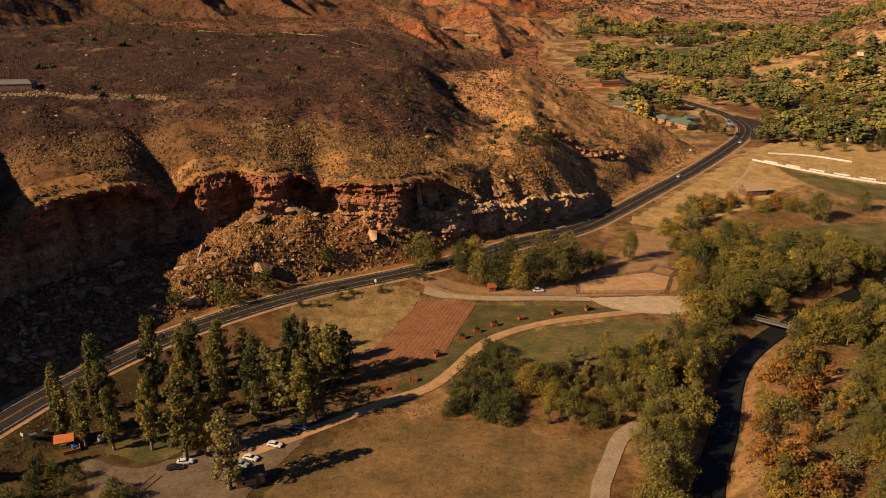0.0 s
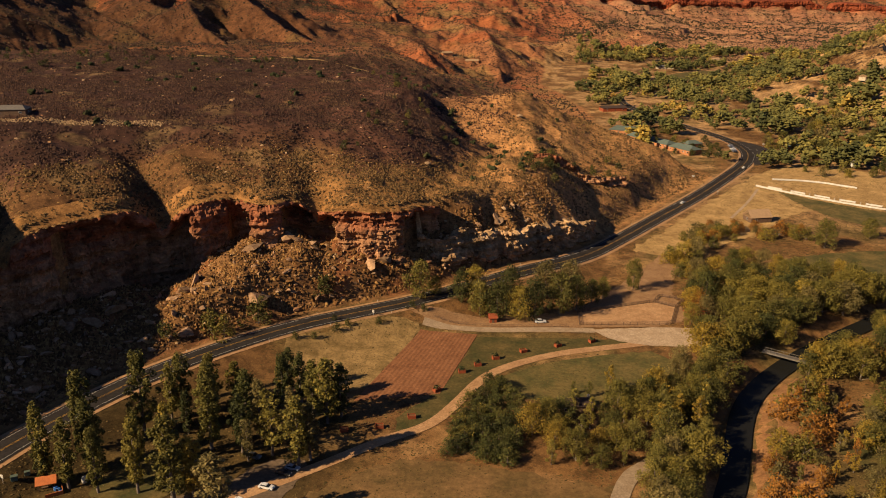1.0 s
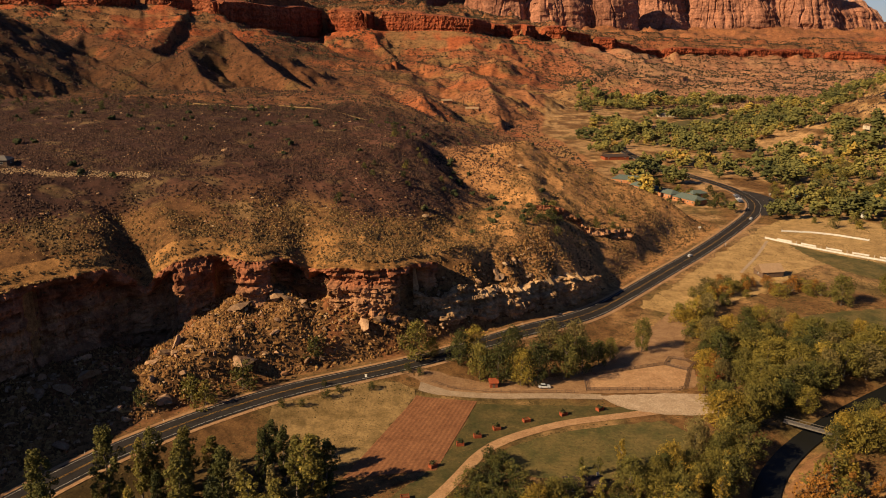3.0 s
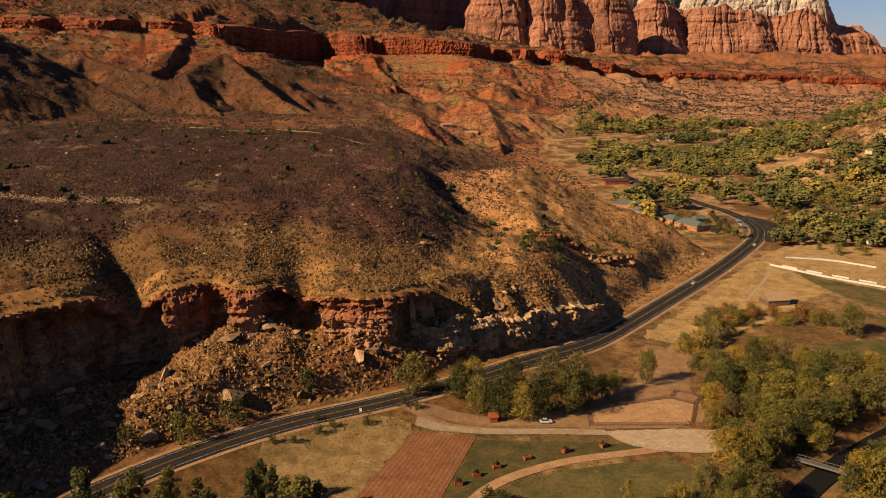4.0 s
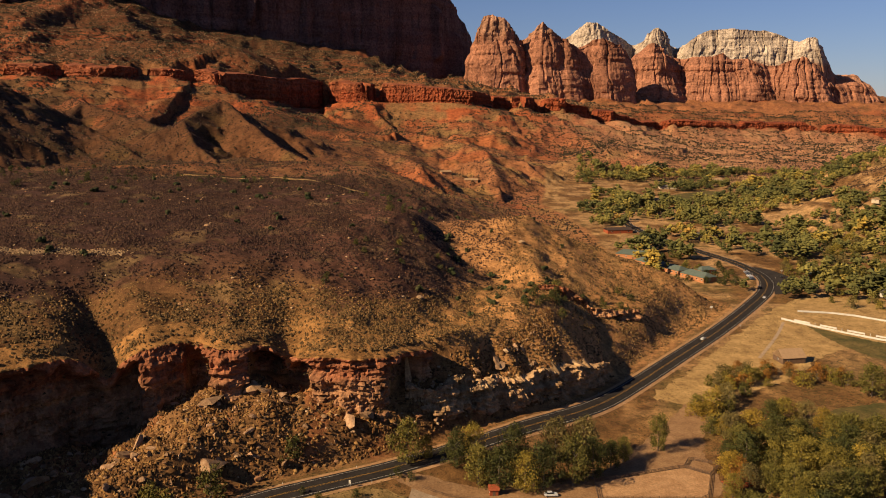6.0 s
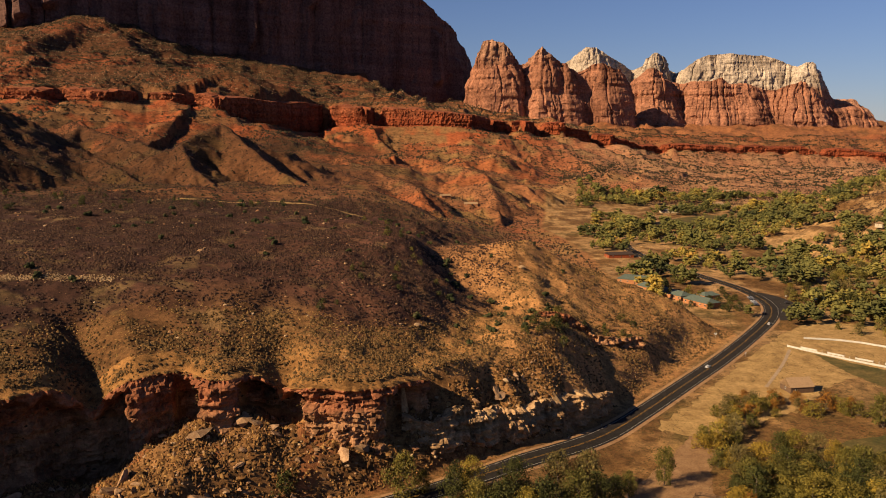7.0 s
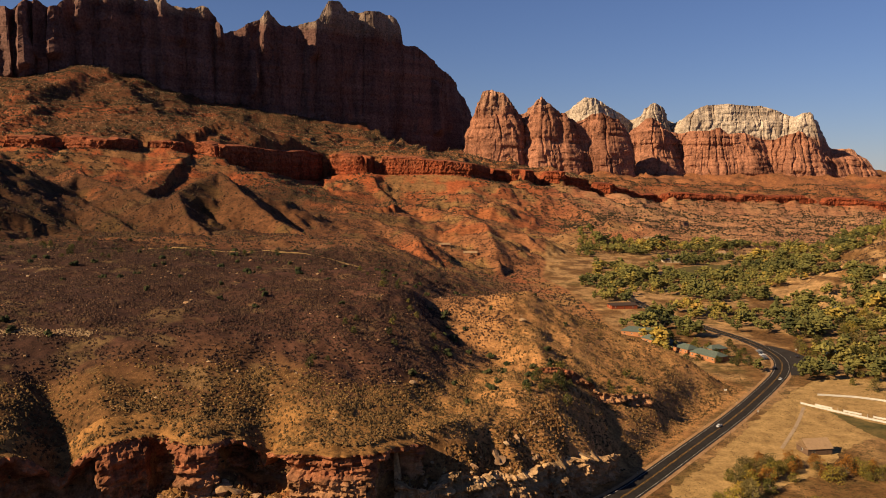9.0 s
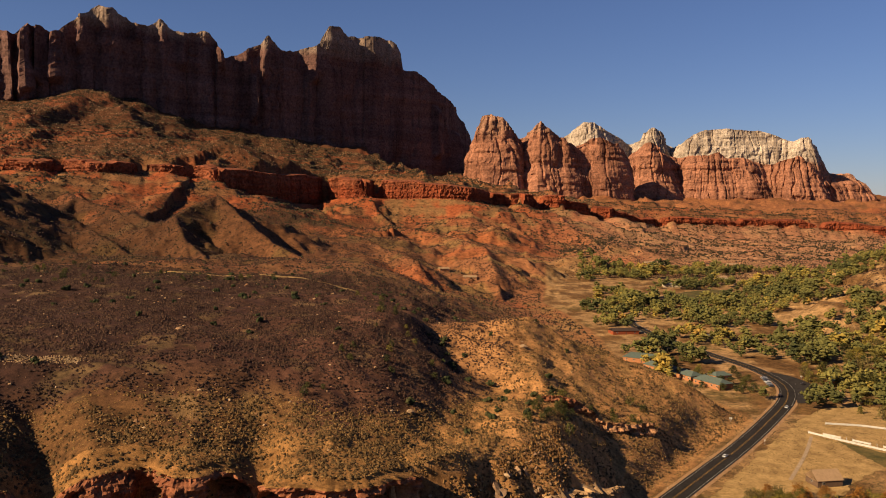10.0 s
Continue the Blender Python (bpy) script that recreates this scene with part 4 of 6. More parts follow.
ribbon("farm_track", [(-62, 186), (-38, 203), (-17, 220), (-4, 227), (5, 242), (14, 260), (25, 270), (44, 280), (62, 284.5), (84, 290), (92, 293)], 4.2, 0.17, DIRT, label="pale dirt farm track curving round the lawn", category="track")
ribbon("gravel_path", [(36, 120), (40, 170), (47, 186), (53, 200), (62, 207)], 5.0, 0.17, GRAVEL, label="pale gravel path beside the river trees", category="path")
patch("parking", [(-104, 189), (-84, 182), (-74, 190), (-62, 194), (-52, 209), (-37, 208), (-42, 194), (-50, 177), (-57, 150), (-80, 150)], 0.12, PARKING, "dusty grey-brown gravel parking area", "parking", jitter=0.4)
ribbon("bench_track", [(-245, 736), (-197, 727), (-129, 700), (-77, 694), (-45, 700)], 6.0, 0.6, PASTURE, step=4, label="faint tan dirt road across the bench", category="track")
ribbon("river", RIVER, 8.0, 0.5, WATER, label="dark narrow river between tree-lined banks", category="river")
patch("river_bank", [(84, 185), (96, 216), (112, 250), (124, 262), (135, 258), (128, 235), (112, 205), (100, 180)], 0.06, RUST, "bare orange river bank under autumn brush", "river bank", jitter=0.8)


def furrowed_field():
    """Red soil thrown up in straight ridges."""
    a, b, c, d = [Vector((*p, 0)) for p in ((-9, 301), (14, 297), (-1, 248), (-30, 243))]
    rows, cols = 40, 216
    v = []
    for i in range(cols + 1):
        u = i / cols
        for j in range(rows + 1):
            w = j / rows
            p = a.lerp(b, u).lerp(d.lerp(c, u), w)
            v.append((p.x, p.y, 0.0))
    v = np.array(v)
    u = np.repeat(np.arange(cols + 1) / cols, rows + 1)
    v[:, 2] = height_at(v[:, 0], v[:, 1]) + 0.18 + 0.035 * np.sin(u * 30 * math.pi + 0.5 * vnoise2(v[:, 0] / 9, v[:, 1] / 9, 4)) + 0.03 * vnoise2(v[:, 0] / 2.2, v[:, 1] / 2.2, 3)
    me = mesh_from("field", v, sheet_faces(cols + 1, rows + 1)[:, ::-1], TILLED)
    tagged(new("field", me), "freshly tilled red field with straight furrows", "field", "", "structure")


furrowed_field()

# ---------------- rocks, scrub and far woods ----------------
def part(name, me, parent, label=""):
    ob = new(name, me)
    ob.parent = parent
    if label:
        ob["label"] = label
    return ob


PHI = (1 + 5 ** 0.5) / 2
ICO_V = np.array([(-1, PHI, 0), (1, PHI, 0), (-1, -PHI, 0), (1, -PHI, 0), (0, -1, PHI), (0, 1, PHI), (0, -1, -PHI), (0, 1, -PHI), (PHI, 0, -1), (PHI, 0, 1), (-PHI, 0, -1), (-PHI, 0, 1)]) / math.hypot(1, PHI)
ICO_F = np.array([(0, 11, 5), (0, 5, 1), (0, 1, 7), (0, 7, 10), (0, 10, 11), (1, 5, 9), (5, 11, 4), (11, 10, 2), (10, 7, 6), (7, 1, 8), (3, 9, 4), (3, 4, 2), (3, 2, 6), (3, 6, 8), (3, 8, 9), (4, 9, 5), (2, 4, 11), (6, 2, 10), (8, 6, 7), (9, 8, 1)])
OCT_V = np.array([(1, 0, 0.15), (0, 1, 0.1), (-1, 0, 0.2), (0, -1, 0.1), (0.1, 0, 1), (0, 0.1, -0.4)])
OCT_F = np.array([(0, 1, 4), (1, 2, 4), (2, 3, 4), (3, 0, 4), (1, 0, 5), (2, 1, 5), (3, 2, 5), (0, 3, 5)])


PYR_V = np.array([(1, 0, -0.25), (0.25, 0.95, -0.3), (-0.85, 0.5, -0.25), (-0.8, -0.6, -0.3), (0.3, -0.95, -0.25), (0.1, 0.15, 1)])
PYR_F = np.array([(0, 1, 5), (1, 2, 5), (2, 3, 5), (3, 4, 5), (4, 0, 5)])
LUMPS = {"oct": (OCT_V, OCT_F), "ico": (ICO_V, ICO_F), "tuft": (PYR_V, PYR_F)}


def blobs(name, pos, size, tall, mat, seed, shape="oct", rough=0.3):
    """Many small uneven lumps in one mesh: scrub, far bushes, loose stones."""
    rng = np.random.default_rng(seed)
    bv, bf = LUMPS[shape]
    n, k = len(pos), len(bv)
    th = rng.uniform(0, 2 * math.pi, n)
    c, s = np.cos(th)[:, None], np.sin(th)[:, None]
    jit = bv[None] * (1 + rng.uniform(-rough, rough, (n, k, 1))) + rng.uniform(-rough, rough, (n, k, 3)) * 0.35
    x = (jit[..., 0] * c - jit[..., 1] * s) * size[:, None]
    y = (jit[..., 0] * s + jit[..., 1] * c) * size[:, None] * rng.uniform(0.7, 1.1, (n, 1))
    z = jit[..., 2] * tall[:, None] + tall[:, None] * 0.3
    v = np.stack((x, y, z), -1) + pos[:, None, :]
    f = bf[None] + (np.arange(n) * k)[:, None, None]
    return mesh_from(name, v.reshape(-1, 3), f.reshape(-1, 3), mat, shape == "tuft")


def island_material(name, tones, rough=0.9):
    m, nd, ln, b = material(name, rough, 0.1)
    geo = nd.new("ShaderNodeNewGeometry")
    r = ramp_node(nd, [(p, toned(c)) for p, c in tones])
    ln.new(geo.outputs["Random Per Island"], r.inputs["Fac"])
    n = noise_node(nd, ln, 2.5, 4, 0.7, geo.outputs["Position"])
    g = ramp_node(nd, [(0.3, (0.6, 0.6, 0.6)), (0.7, (1.3, 1.3, 1.3))])
    ln.new(n.outputs["Fac"], g.inputs["Fac"])
    ln.new(mixer(nd, ln, "MULTIPLY", 1.0, r.outputs["Color"], g.outputs["Color"]), b.inputs["Base Color"])
    return m


HILL_BRUSH = island_material("dark_hill_brush", [(0.0, (0.020, 0.017, 0.010)), (0.7, (0.045, 0.034, 0.017)), (1.0, (0.085, 0.055, 0.026))])
SCRUB = island_material("purple_brown_scrub", [(0.0, (0.024, 0.013, 0.010)), (0.6, (0.055, 0.028, 0.020)), (1.0, (0.10, 0.055, 0.030))])
TUFT = island_material("dry_olive_scrub", [(0.0, (0.050, 0.031, 0.013)), (0.6, (0.10, 0.058, 0.023)), (1.0, (0.20, 0.115, 0.043))])
GOLD = island_material("golden_dry_grass", [(0.0, (0.15, 0.082, 0.028)), (0.6, (0.24, 0.132, 0.045)), (1.0, (0.36, 0.21, 0.075))])
BRUSH = island_material("rusty_dry_brush", [(0.0, (0.06, 0.033, 0.014)), (0.55, (0.17, 0.078, 0.026)), (1.0, (0.36, 0.20, 0.068))])
FIELD_GRASS = island_material("dry_field_grass", [(0.0, (0.045, 0.034, 0.011)), (0.5, (0.10, 0.066, 0.022)), (1.0, (0.17, 0.108, 0.038))])
PINYON = island_material("dusty_pinyon", [(0.0, (0.022, 0.018, 0.010)), (0.7, (0.050, 0.036, 0.017)), (1.0, (0.10, 0.06, 0.028))])
JUNIPER = island_material("dark_juniper", [(0.0, (0.018, 0.024, 0.010)), (0.7, (0.045, 0.05, 0.018)), (1.0, (0.08, 0.07, 0.028))])
STONE = island_material("tan_boulder_rock", [(0.0, (0.20, 0.09, 0.045)), (0.5, (0.32, 0.18, 0.09)), (1.0, (0.48, 0.33, 0.19))])


def scatter(n, x0, x1, y0, y1, seed):
    rng = np.random.default_rng(seed)
    x, y = rng.uniform(x0, x1, n), rng.uniform(y0, y1, n)
    return (x, y, rng, *heights(x, y, True, False))


def stuff(name, me, label, category):
    return tagged(new(name, me), label, category, "", "stuff")


x, y, rng, z, df, dr, ds, rd, right, stp = scatter(360000, -330, 190, 250, 760, 5)
clump = fbm2(x, y, 9, 2, 131) + 0.5 * fbm2(x, y, 45, 2, 101)
keep = (df > 3) & ((dr > 2) | (right > 0.5)) & (np.abs(x) < 0.66 * (y + 30)) & (rng.uniform(0, 1, len(x)) < (0.36 + 0.35 * clump) * (1 - 0.5 * right))
deep = (dr > 45) & (x < 60)
k1 = keep & deep
stuff("bench_scrub", blobs("bench_scrub", np.stack((x, y, z), 1)[k1], rng.uniform(0.3, 0.85, k1.sum()), rng.uniform(0.3, 0.7, k1.sum()), SCRUB, 6, "tuft", 0.4), "low purple-brown scrub covering the bench", "scrub")
k2 = keep & ~deep
stuff("slope_scrub", blobs("slope_scrub", np.stack((x, y, z), 1)[k2], rng.uniform(0.3, 0.9, k2.sum()), rng.uniform(0.35, 0.8, k2.sum()), TUFT, 7, "tuft", 0.4), "dry olive and tan scrub on the slopes", "scrub")
x, y, rng, z, df, dr, ds, rd, right, stp = scatter(170000, -260, 215, 280, 600, 25)
k = (df > 2) & ((dr > 2) | (right > 0.3)) & ((dr < 50) | (x > 40)) & (np.abs(x) < 0.62 * (y + 30)) & (rng.uniform(0, 1, len(x)) < 0.65 - 0.4 * smooth(-40, -120, x) + 0.4 * fbm2(x, y, 7, 2, 191))
stuff("grass_tufts", blobs("grass_tufts", np.stack((x, y, z), 1)[k], rng.uniform(0.2, 0.6, k.sum()), rng.uniform(0.12, 0.35, k.sum()), GOLD, 26, "tuft", 0.4), "golden dry grass tufts on the slopes", "grass")
# scrub that grows to the very lip of the cliff
lip = resample(RIM[1:-1], 0.22, 1)
away = np.gradient(lip, axis=0)
away /= np.hypot(away[:, 0], away[:, 1])[:, None] + 1e-9
away = np.stack((away[:, 1], -away[:, 0]), 1)
rng = np.random.default_rng(27)
back = rng.uniform(-1.2, 5.5, len(lip))
z = land_high(lip, away) + 0.12 * np.maximum(back, 0)
pos = np.column_stack((lip - away * back[:, None], z))
for name, half, mat, tall in (("lip_scrub", rng.uniform(0, 1, len(lip)) < 0.4, TUFT, (0.3, 0.75)), ("lip_grass", rng.uniform(0, 1, len(lip)) < 0.7, GOLD, (0.12, 0.35))):
    stuff(name, blobs(name, pos[half], rng.uniform(0.3, 0.8, half.sum()), rng.uniform(*tall, half.sum()), mat, 28, "tuft", 0.4), "dry scrub along the lip of the cliff", "scrub")
x, y, rng, z, df, dr, ds, rd, right, stp = scatter(190000, -240, 120, 190, 480, 8)
k = (df > 2) & (dr < 1) & (right < 0.9) & (rng.uniform(0, 1, len(x)) < 0.75 + 0.6 * fbm2(x, y, 12, 2, 133))
stuff("talus_scrub", blobs("talus_scrub", np.stack((x, y, z), 1)[k], rng.gamma(2.2, 0.17, k.sum()) + 0.15, rng.uniform(0.3, 0.9, k.sum()), BRUSH, 9, "tuft", 0.45), "dry brush between fallen rocks", "scrub")
x, y, rng, z, df, dr, ds, rd, right, stp = scatter(190000, -1900, 2200, 640, 3300, 10)
dens = fbm2(x, y, 120, 3, 141) * 0.5 + 0.45 + 0.3 * (ds > 20)
side_hill = ((x - 700) / 255) ** 2 + ((y - 990) / 250) ** 2 < 1
k = ((df > 4) | (y > 1290) | side_hill) & (np.abs(x) < 0.7 * y) & (rng.uniform(0, 1, len(x)) < dens)
sz = rng.uniform(0.7, 1.9, k.sum()) * (1 + (y[k] > 1600) * 0.9)
stuff("hill_scrub", blobs("hill_scrub", np.stack((x, y, z), 1)[k], sz, sz * 0.8, HILL_BRUSH, 11, "tuft", 0.4), "dark juniper and brush dotted over the red hills", "scrub")
x, y, rng, z, df, dr, ds, rd, right, stp = scatter(120000, -1800, 700, 1850, 3300, 40)
k = (ds > 8) & (np.abs(x) < 0.7 * y) & (rng.uniform(0, 1, len(x)) < 0.5 + 0.5 * fbm2(x, y, 80, 3, 143))
sz = rng.uniform(0.9, 2.3, k.sum())
stuff("slope_rubble", blobs("slope_rubble", np.stack((x, y, z), 1)[~k & (ds > 8) & (np.abs(x) < 0.7 * y)], rng.uniform(0.5, 1.7, (~k & (ds > 8) & (np.abs(x) < 0.7 * y)).sum()), rng.uniform(0.5, 1.5, (~k & (ds > 8) & (np.abs(x) < 0.7 * y)).sum()), STONE, 43, "tuft", 0.4), "red and tan rubble strewn over the high slopes", "stones")
stuff("high_scrub", blobs("high_scrub", np.stack((x, y, z), 1)[k], sz, sz * 0.8, PINYON, 41, "tuft", 0.4), "dark pinyon scrub on the slope under the great wall", "scrub")
x, y, rng, z, df, dr, ds, rd, right, stp = scatter(900, -330, 170, 370, 760, 12)
dg = np.minimum(np.abs(signed(GULLIES[3][0], x, y)[0]), np.abs(signed(GULLIES[4][0], x, y)[0]))
k = (df > 14) & (dr > 6) & ((dg < 12) | (rng.uniform(0, 1, len(x)) < 0.12)) & (np.abs(x) < 0.64 * y)
sz = rng.uniform(1.0, 2.4, k.sum())
base = np.repeat(np.stack((x, y, z), 1)[k], 9, 0)
base[:, :2] += rng.normal(0, 0.8, (len(base), 2))
base[:, 2] += rng.uniform(0, 1.6, len(base))
stuff("bench_juniper", blobs("bench_juniper", base, np.repeat(sz, 9) * 0.55, np.repeat(sz, 9) * 0.55, JUNIPER, 13, "ico", 0.4), "dark green junipers along the gullies", "bush")


def boulder_mesh(seed):
    rng = np.random.default_rng(seed)
    bm = bmesh.new()
    bmesh.ops.create_icosphere(bm, subdivisions=2, radius=1.35)
    planes = rng.normal(0, 1, (9, 3))
    planes /= np.linalg.norm(planes, axis=1)[:, None]
    cut = rng.uniform(0.36, 0.72, 9)
    for v in bm.verts:
        p = np.array(v.co)
        for n, c in zip(planes, cut):
            d = p @ n - c
            if d > 0:
                p = p - n * d
        v.co = Vector(p * (1.0, 0.8, 0.7)) + Vector(rng.normal(0, 0.015, 3))
    me = bpy.data.meshes.new("boulder")
    bm.to_mesh(me)
    bm.free()
    me.materials.append(ROCK_ONE)
    return me


ROCK_ONE = mottled("fallen_sandstone", (0.22, 0.115, 0.058), (0.42, 0.27, 0.155), 1.6, 0.95, 0.08, vary=0.3)
boulders = [boulder_mesh(70 + i) for i in range(7)]
x, y, rng, z, df, dr, ds, rd, right, stp = scatter(3000, -190, 85, 215, 425, 14)
k = np.flatnonzero((df > 5) & (dr < -2) & (right < 0.8))[:290]
for i in k:
    ob = new("boulder", boulders[i % 7])
    r = float(rng.gamma(1.4, 0.7)) + 0.5
    ob.matrix_world = Matrix.LocRotScale((x[i], y[i], z[i] + 0.25 * r), Euler((rng.uniform(-0.5, 0.5), rng.uniform(-0.5, 0.5), rng.uniform(0, 6))), (r, r * rng.uniform(0.6, 1), r * rng.uniform(0.5, 1.1)))
    tagged(ob, "fallen tan sandstone boulder on the talus slope", "boulder", "boulders under the cliff")
x, y, rng, z, df, dr, ds, rd, right, stp = scatter(12000, -230, 110, 200, 470, 15)
k = (df > 3) & (dr < 0) & (right < 0.9)
sz = rng.gamma(1.6, 0.22, k.sum()) + 0.15
stuff("loose_stones", blobs("loose_stones", np.stack((x, y, z), 1)[k], sz, sz * 0.6, STONE, 16, "ico", 0.35), "loose tan and red stones on the talus", "stones")
x, y, rng, z, df, dr, ds, rd, right, stp = scatter(9000, -300, 160, 330, 700, 17)
k = (df > 10) & (dr > 2)
k &= rng.uniform(0, 1, len(x)) < 0.13
sz = rng.gamma(1.4, 0.2, k.sum()) + 0.15
stuff("bench_stones", blobs("bench_stones", np.stack((x, y, z), 1)[k], sz, sz * 0.6, STONE, 18, "ico", 0.35), "scattered pale and red stones on the bench", "stones")


# far woods of the valley
def make_wood_material():
    m, nd, ln, b = material("far_tree_leaves", 0.85, 0.1)
    at = nd.new("ShaderNodeAttribute")
    at.attribute_name = "tone"
    geo = nd.new("ShaderNodeNewGeometry")
    r = ramp_node(nd, [(0.0, (0.030, 0.034, 0.013)), (0.45, (0.085, 0.080, 0.023)), (0.75, (0.15, 0.122, 0.030)), (0.93, (0.24, 0.165, 0.032)), (1.0, (0.22, 0.125, 0.028))])
    ln.new(at.outputs["Fac"], r.inputs["Fac"])
    g = ramp_node(nd, [(0.0, (0.7, 0.7, 0.7)), (1.0, (1.3, 1.3, 1.3))])
    ln.new(geo.outputs["Random Per Island"], g.inputs["Fac"])
    ln.new(mixer(nd, ln, "MULTIPLY", 1.0, r.outputs["Color"], g.outputs["Color"]), b.inputs["Base Color"])
    return m


def far_woods(n, seed):
    x, y, rng, z, df, dr, ds, rd, right, stp = scatter(n, 120, 1100, 575, 1700, seed)
    roadd = signed(ROAD, x, y)[0]
    dens = fbm2(x, y, 90, 2, 151) + 0.5 * fbm2(x, y, 60, 2, 161) + 0.8 - 0.0009 * np.abs(rd - 60)
    hill = ((x - 700) / 255) ** 2 + ((y - 990) / 250) ** 2
    field = inside([(285, 1030), (295, 1120), (410, 1190), (390, 1085)], x, y)
    k = (df < np.interp(y, (750, 900), (-6, 14))) & ((roadd > 13) | (y > 885)) & (x < 0.64 * y + 20) & (dens > 0.30) & (y < 1420) & (x > 0.165 * y) & (hill > 0.9) & ~field
    pos = np.stack((x, y, z), 1)[k]
    r = rng.gamma(6.0, 0.62, len(pos)) + 0.6
    tone = np.clip(0.52 + 0.28 * fbm2(pos[:, 0], pos[:, 1], 70, 2, 171) + rng.normal(0, 0.15, len(pos)), 0, 1)
    m = 32
    base = np.repeat(pos, m, 0)
    rr = np.repeat(r, m)
    u = rng.normal(0, 1, (len(base), 3))
    u /= np.linalg.norm(u, axis=1)[:, None]
    base = base + u * (rr * rng.uniform(0.25, 0.95, len(base)))[:, None] * (1, 1, 0.95)
    base[:, 2] += rr * 1.2
    me = blobs("valley_woods", base, rr * 0.30, rr * 0.28, make_wood_material(), seed + 1, "oct", 0.45)
    attr = me.attributes.new("tone", "FLOAT", "POINT")
    attr.data.foreach_set("value", np.repeat(tone, m * len(OCT_V)).astype(np.float32))
    stuff("valley_woods", me, "dense green and yellow cottonwoods on the far valley floor", "woods")


far_woods(11500, 31)
x, y, rng, z, df, dr, ds, rd, right, stp = scatter(210000, -1000, 700, 640, 2000, 20)
k = ((df > 3) | (y > 1290) | (((x - 700) / 255) ** 2 + ((y - 990) / 250) ** 2 < 1)) & (np.abs(x) < 0.68 * y) & (rng.uniform(0, 1, len(x)) < 0.55 + 0.45 * fbm2(x, y, 60, 3, 181)) & (ds < 0)
sz = rng.uniform(0.5, 1.4, k.sum())
stuff("foothill_scrub", blobs("foothill_scrub", np.stack((x, y, z), 1)[k], sz, sz * 0.75, SCRUB, 21, "tuft", 0.4), "low dark scrub over the foothills", "scrub")
# dry grass of the fields on the valley floor
x, y, rng, z, df, dr, ds, rd, right, stp = scatter(260000, -130, 340, 140, 640, 60)
clear = (np.abs(signed(ROAD, x, y)[0]) > 6.8) & (df < 2) & (rd > 9)
for bare in (
        [(-16, 313), (24, 313), (58, 322), (84, 352), (118, 400), (126, 392), (104, 344), (106, 322), (112, 300), (92, 285), (62, 298), (20, 300), (-8, 306)],
        [(-9, 302), (15, 298), (0, 247), (-31, 242)], [(-104, 189), (-74, 190), (-52, 209), (-37, 208), (-50, 177), (-57, 140), (-90, 140)]):
    clear &= ~inside(bare, x, y)
for path, half in (([(-62, 186), (-38, 203), (-17, 220), (-4, 227), (5, 242), (14, 260), (25, 270), (44, 280), (62, 284.5), (84, 290)], 3.0), ([(36, 120), (40, 170), (47, 186), (53, 200), (62, 207)], 3.4)):
    clear &= signed(path, x, y)[0] > half
k = clear & (np.abs(x) < 0.62 * (y + 30)) & (rng.uniform(0, 1, len(x)) < 0.38 + 0.55 * fbm2(x, y, 16, 3, 211))
stuff("field_grass", blobs("field_grass", np.stack((x, y, z), 1)[k], rng.uniform(0.15, 0.5, k.sum()), rng.uniform(0.06, 0.22, k.sum()), FIELD_GRASS, 61, "tuft", 0.45), "dry gold and olive grass tufts on the fields", "grass")

# ---------------- trees ----------------
BARK = mottled("grey_bark", (0.10, 0.075, 0.055), (0.24, 0.19, 0.15), 0.8, 0.95, 0.03)
LEAF = {
    "green": make_leaf_material("olive_leaves", (0.050, 0.052, 0.012), (0.19, 0.160, 0.034), (0.36, 0.26, 0.05), 0.35),
    "dark": make_leaf_material("dark_leaves", (0.028, 0.034, 0.010), (0.095, 0.095, 0.022), (0.20, 0.16, 0.04), 0.3),
    "yellow": make_leaf_material("yellow_leaves", (0.14, 0.10, 0.016), (0.36, 0.24, 0.035), (0.50, 0.33, 0.05), 0.3),
    "orange": make_leaf_material("orange_leaves", (0.16, 0.065, 0.014), (0.36, 0.16, 0.028), (0.48, 0.25, 0.04), 0.3),
    "pale": make_leaf_material("grey_green_leaves", (0.085, 0.070, 0.024), (0.22, 0.17, 0.058), (0.33, 0.245, 0.095), 0.3),
    "mixed": make_leaf_material("turning_leaves", (0.075, 0.07, 0.015), (0.26, 0.20, 0.035), (0.50, 0.33, 0.045), 0.5),
}


def tube(path, radii, sides=6):
    path, radii = np.asarray(path, float), np.asarray(radii, float)
    d = np.gradient(path, axis=0)
    d /= np.linalg.norm(d, axis=1)[:, None] + 1e-9
    ref = np.where(np.abs(d[:, 2:3]) > 0.9, np.array([[1.0, 0, 0]]), np.array([[0, 0, 1.0]]))
    a = np.cross(d, ref)
    a /= np.linalg.norm(a, axis=1)[:, None] + 1e-9
    b = np.cross(d, a)
    th = np.linspace(0, 2 * math.pi, sides, endpoint=False)
    v = path[:, None] + radii[:, None, None] * (np.cos(th)[None, :, None] * a[:, None] + np.sin(th)[None, :, None] * b[:, None])
    f = []
    n = len(path)
    for i in range(n - 1):
        for j in range(sides):
            f.append((i * sides + j, i * sides + (j + 1) % sides, (i + 1) * sides + (j + 1) % sides, (i + 1) * sides + j))
    return v.reshape(-1, 3), np.array(f)


def join(pieces):
    vs, fs, k = [], [], 0
    for v, f in pieces:
        vs.append(v)
        fs.append(f + k)
        k += len(v)
    return np.vstack(vs), np.vstack(fs)


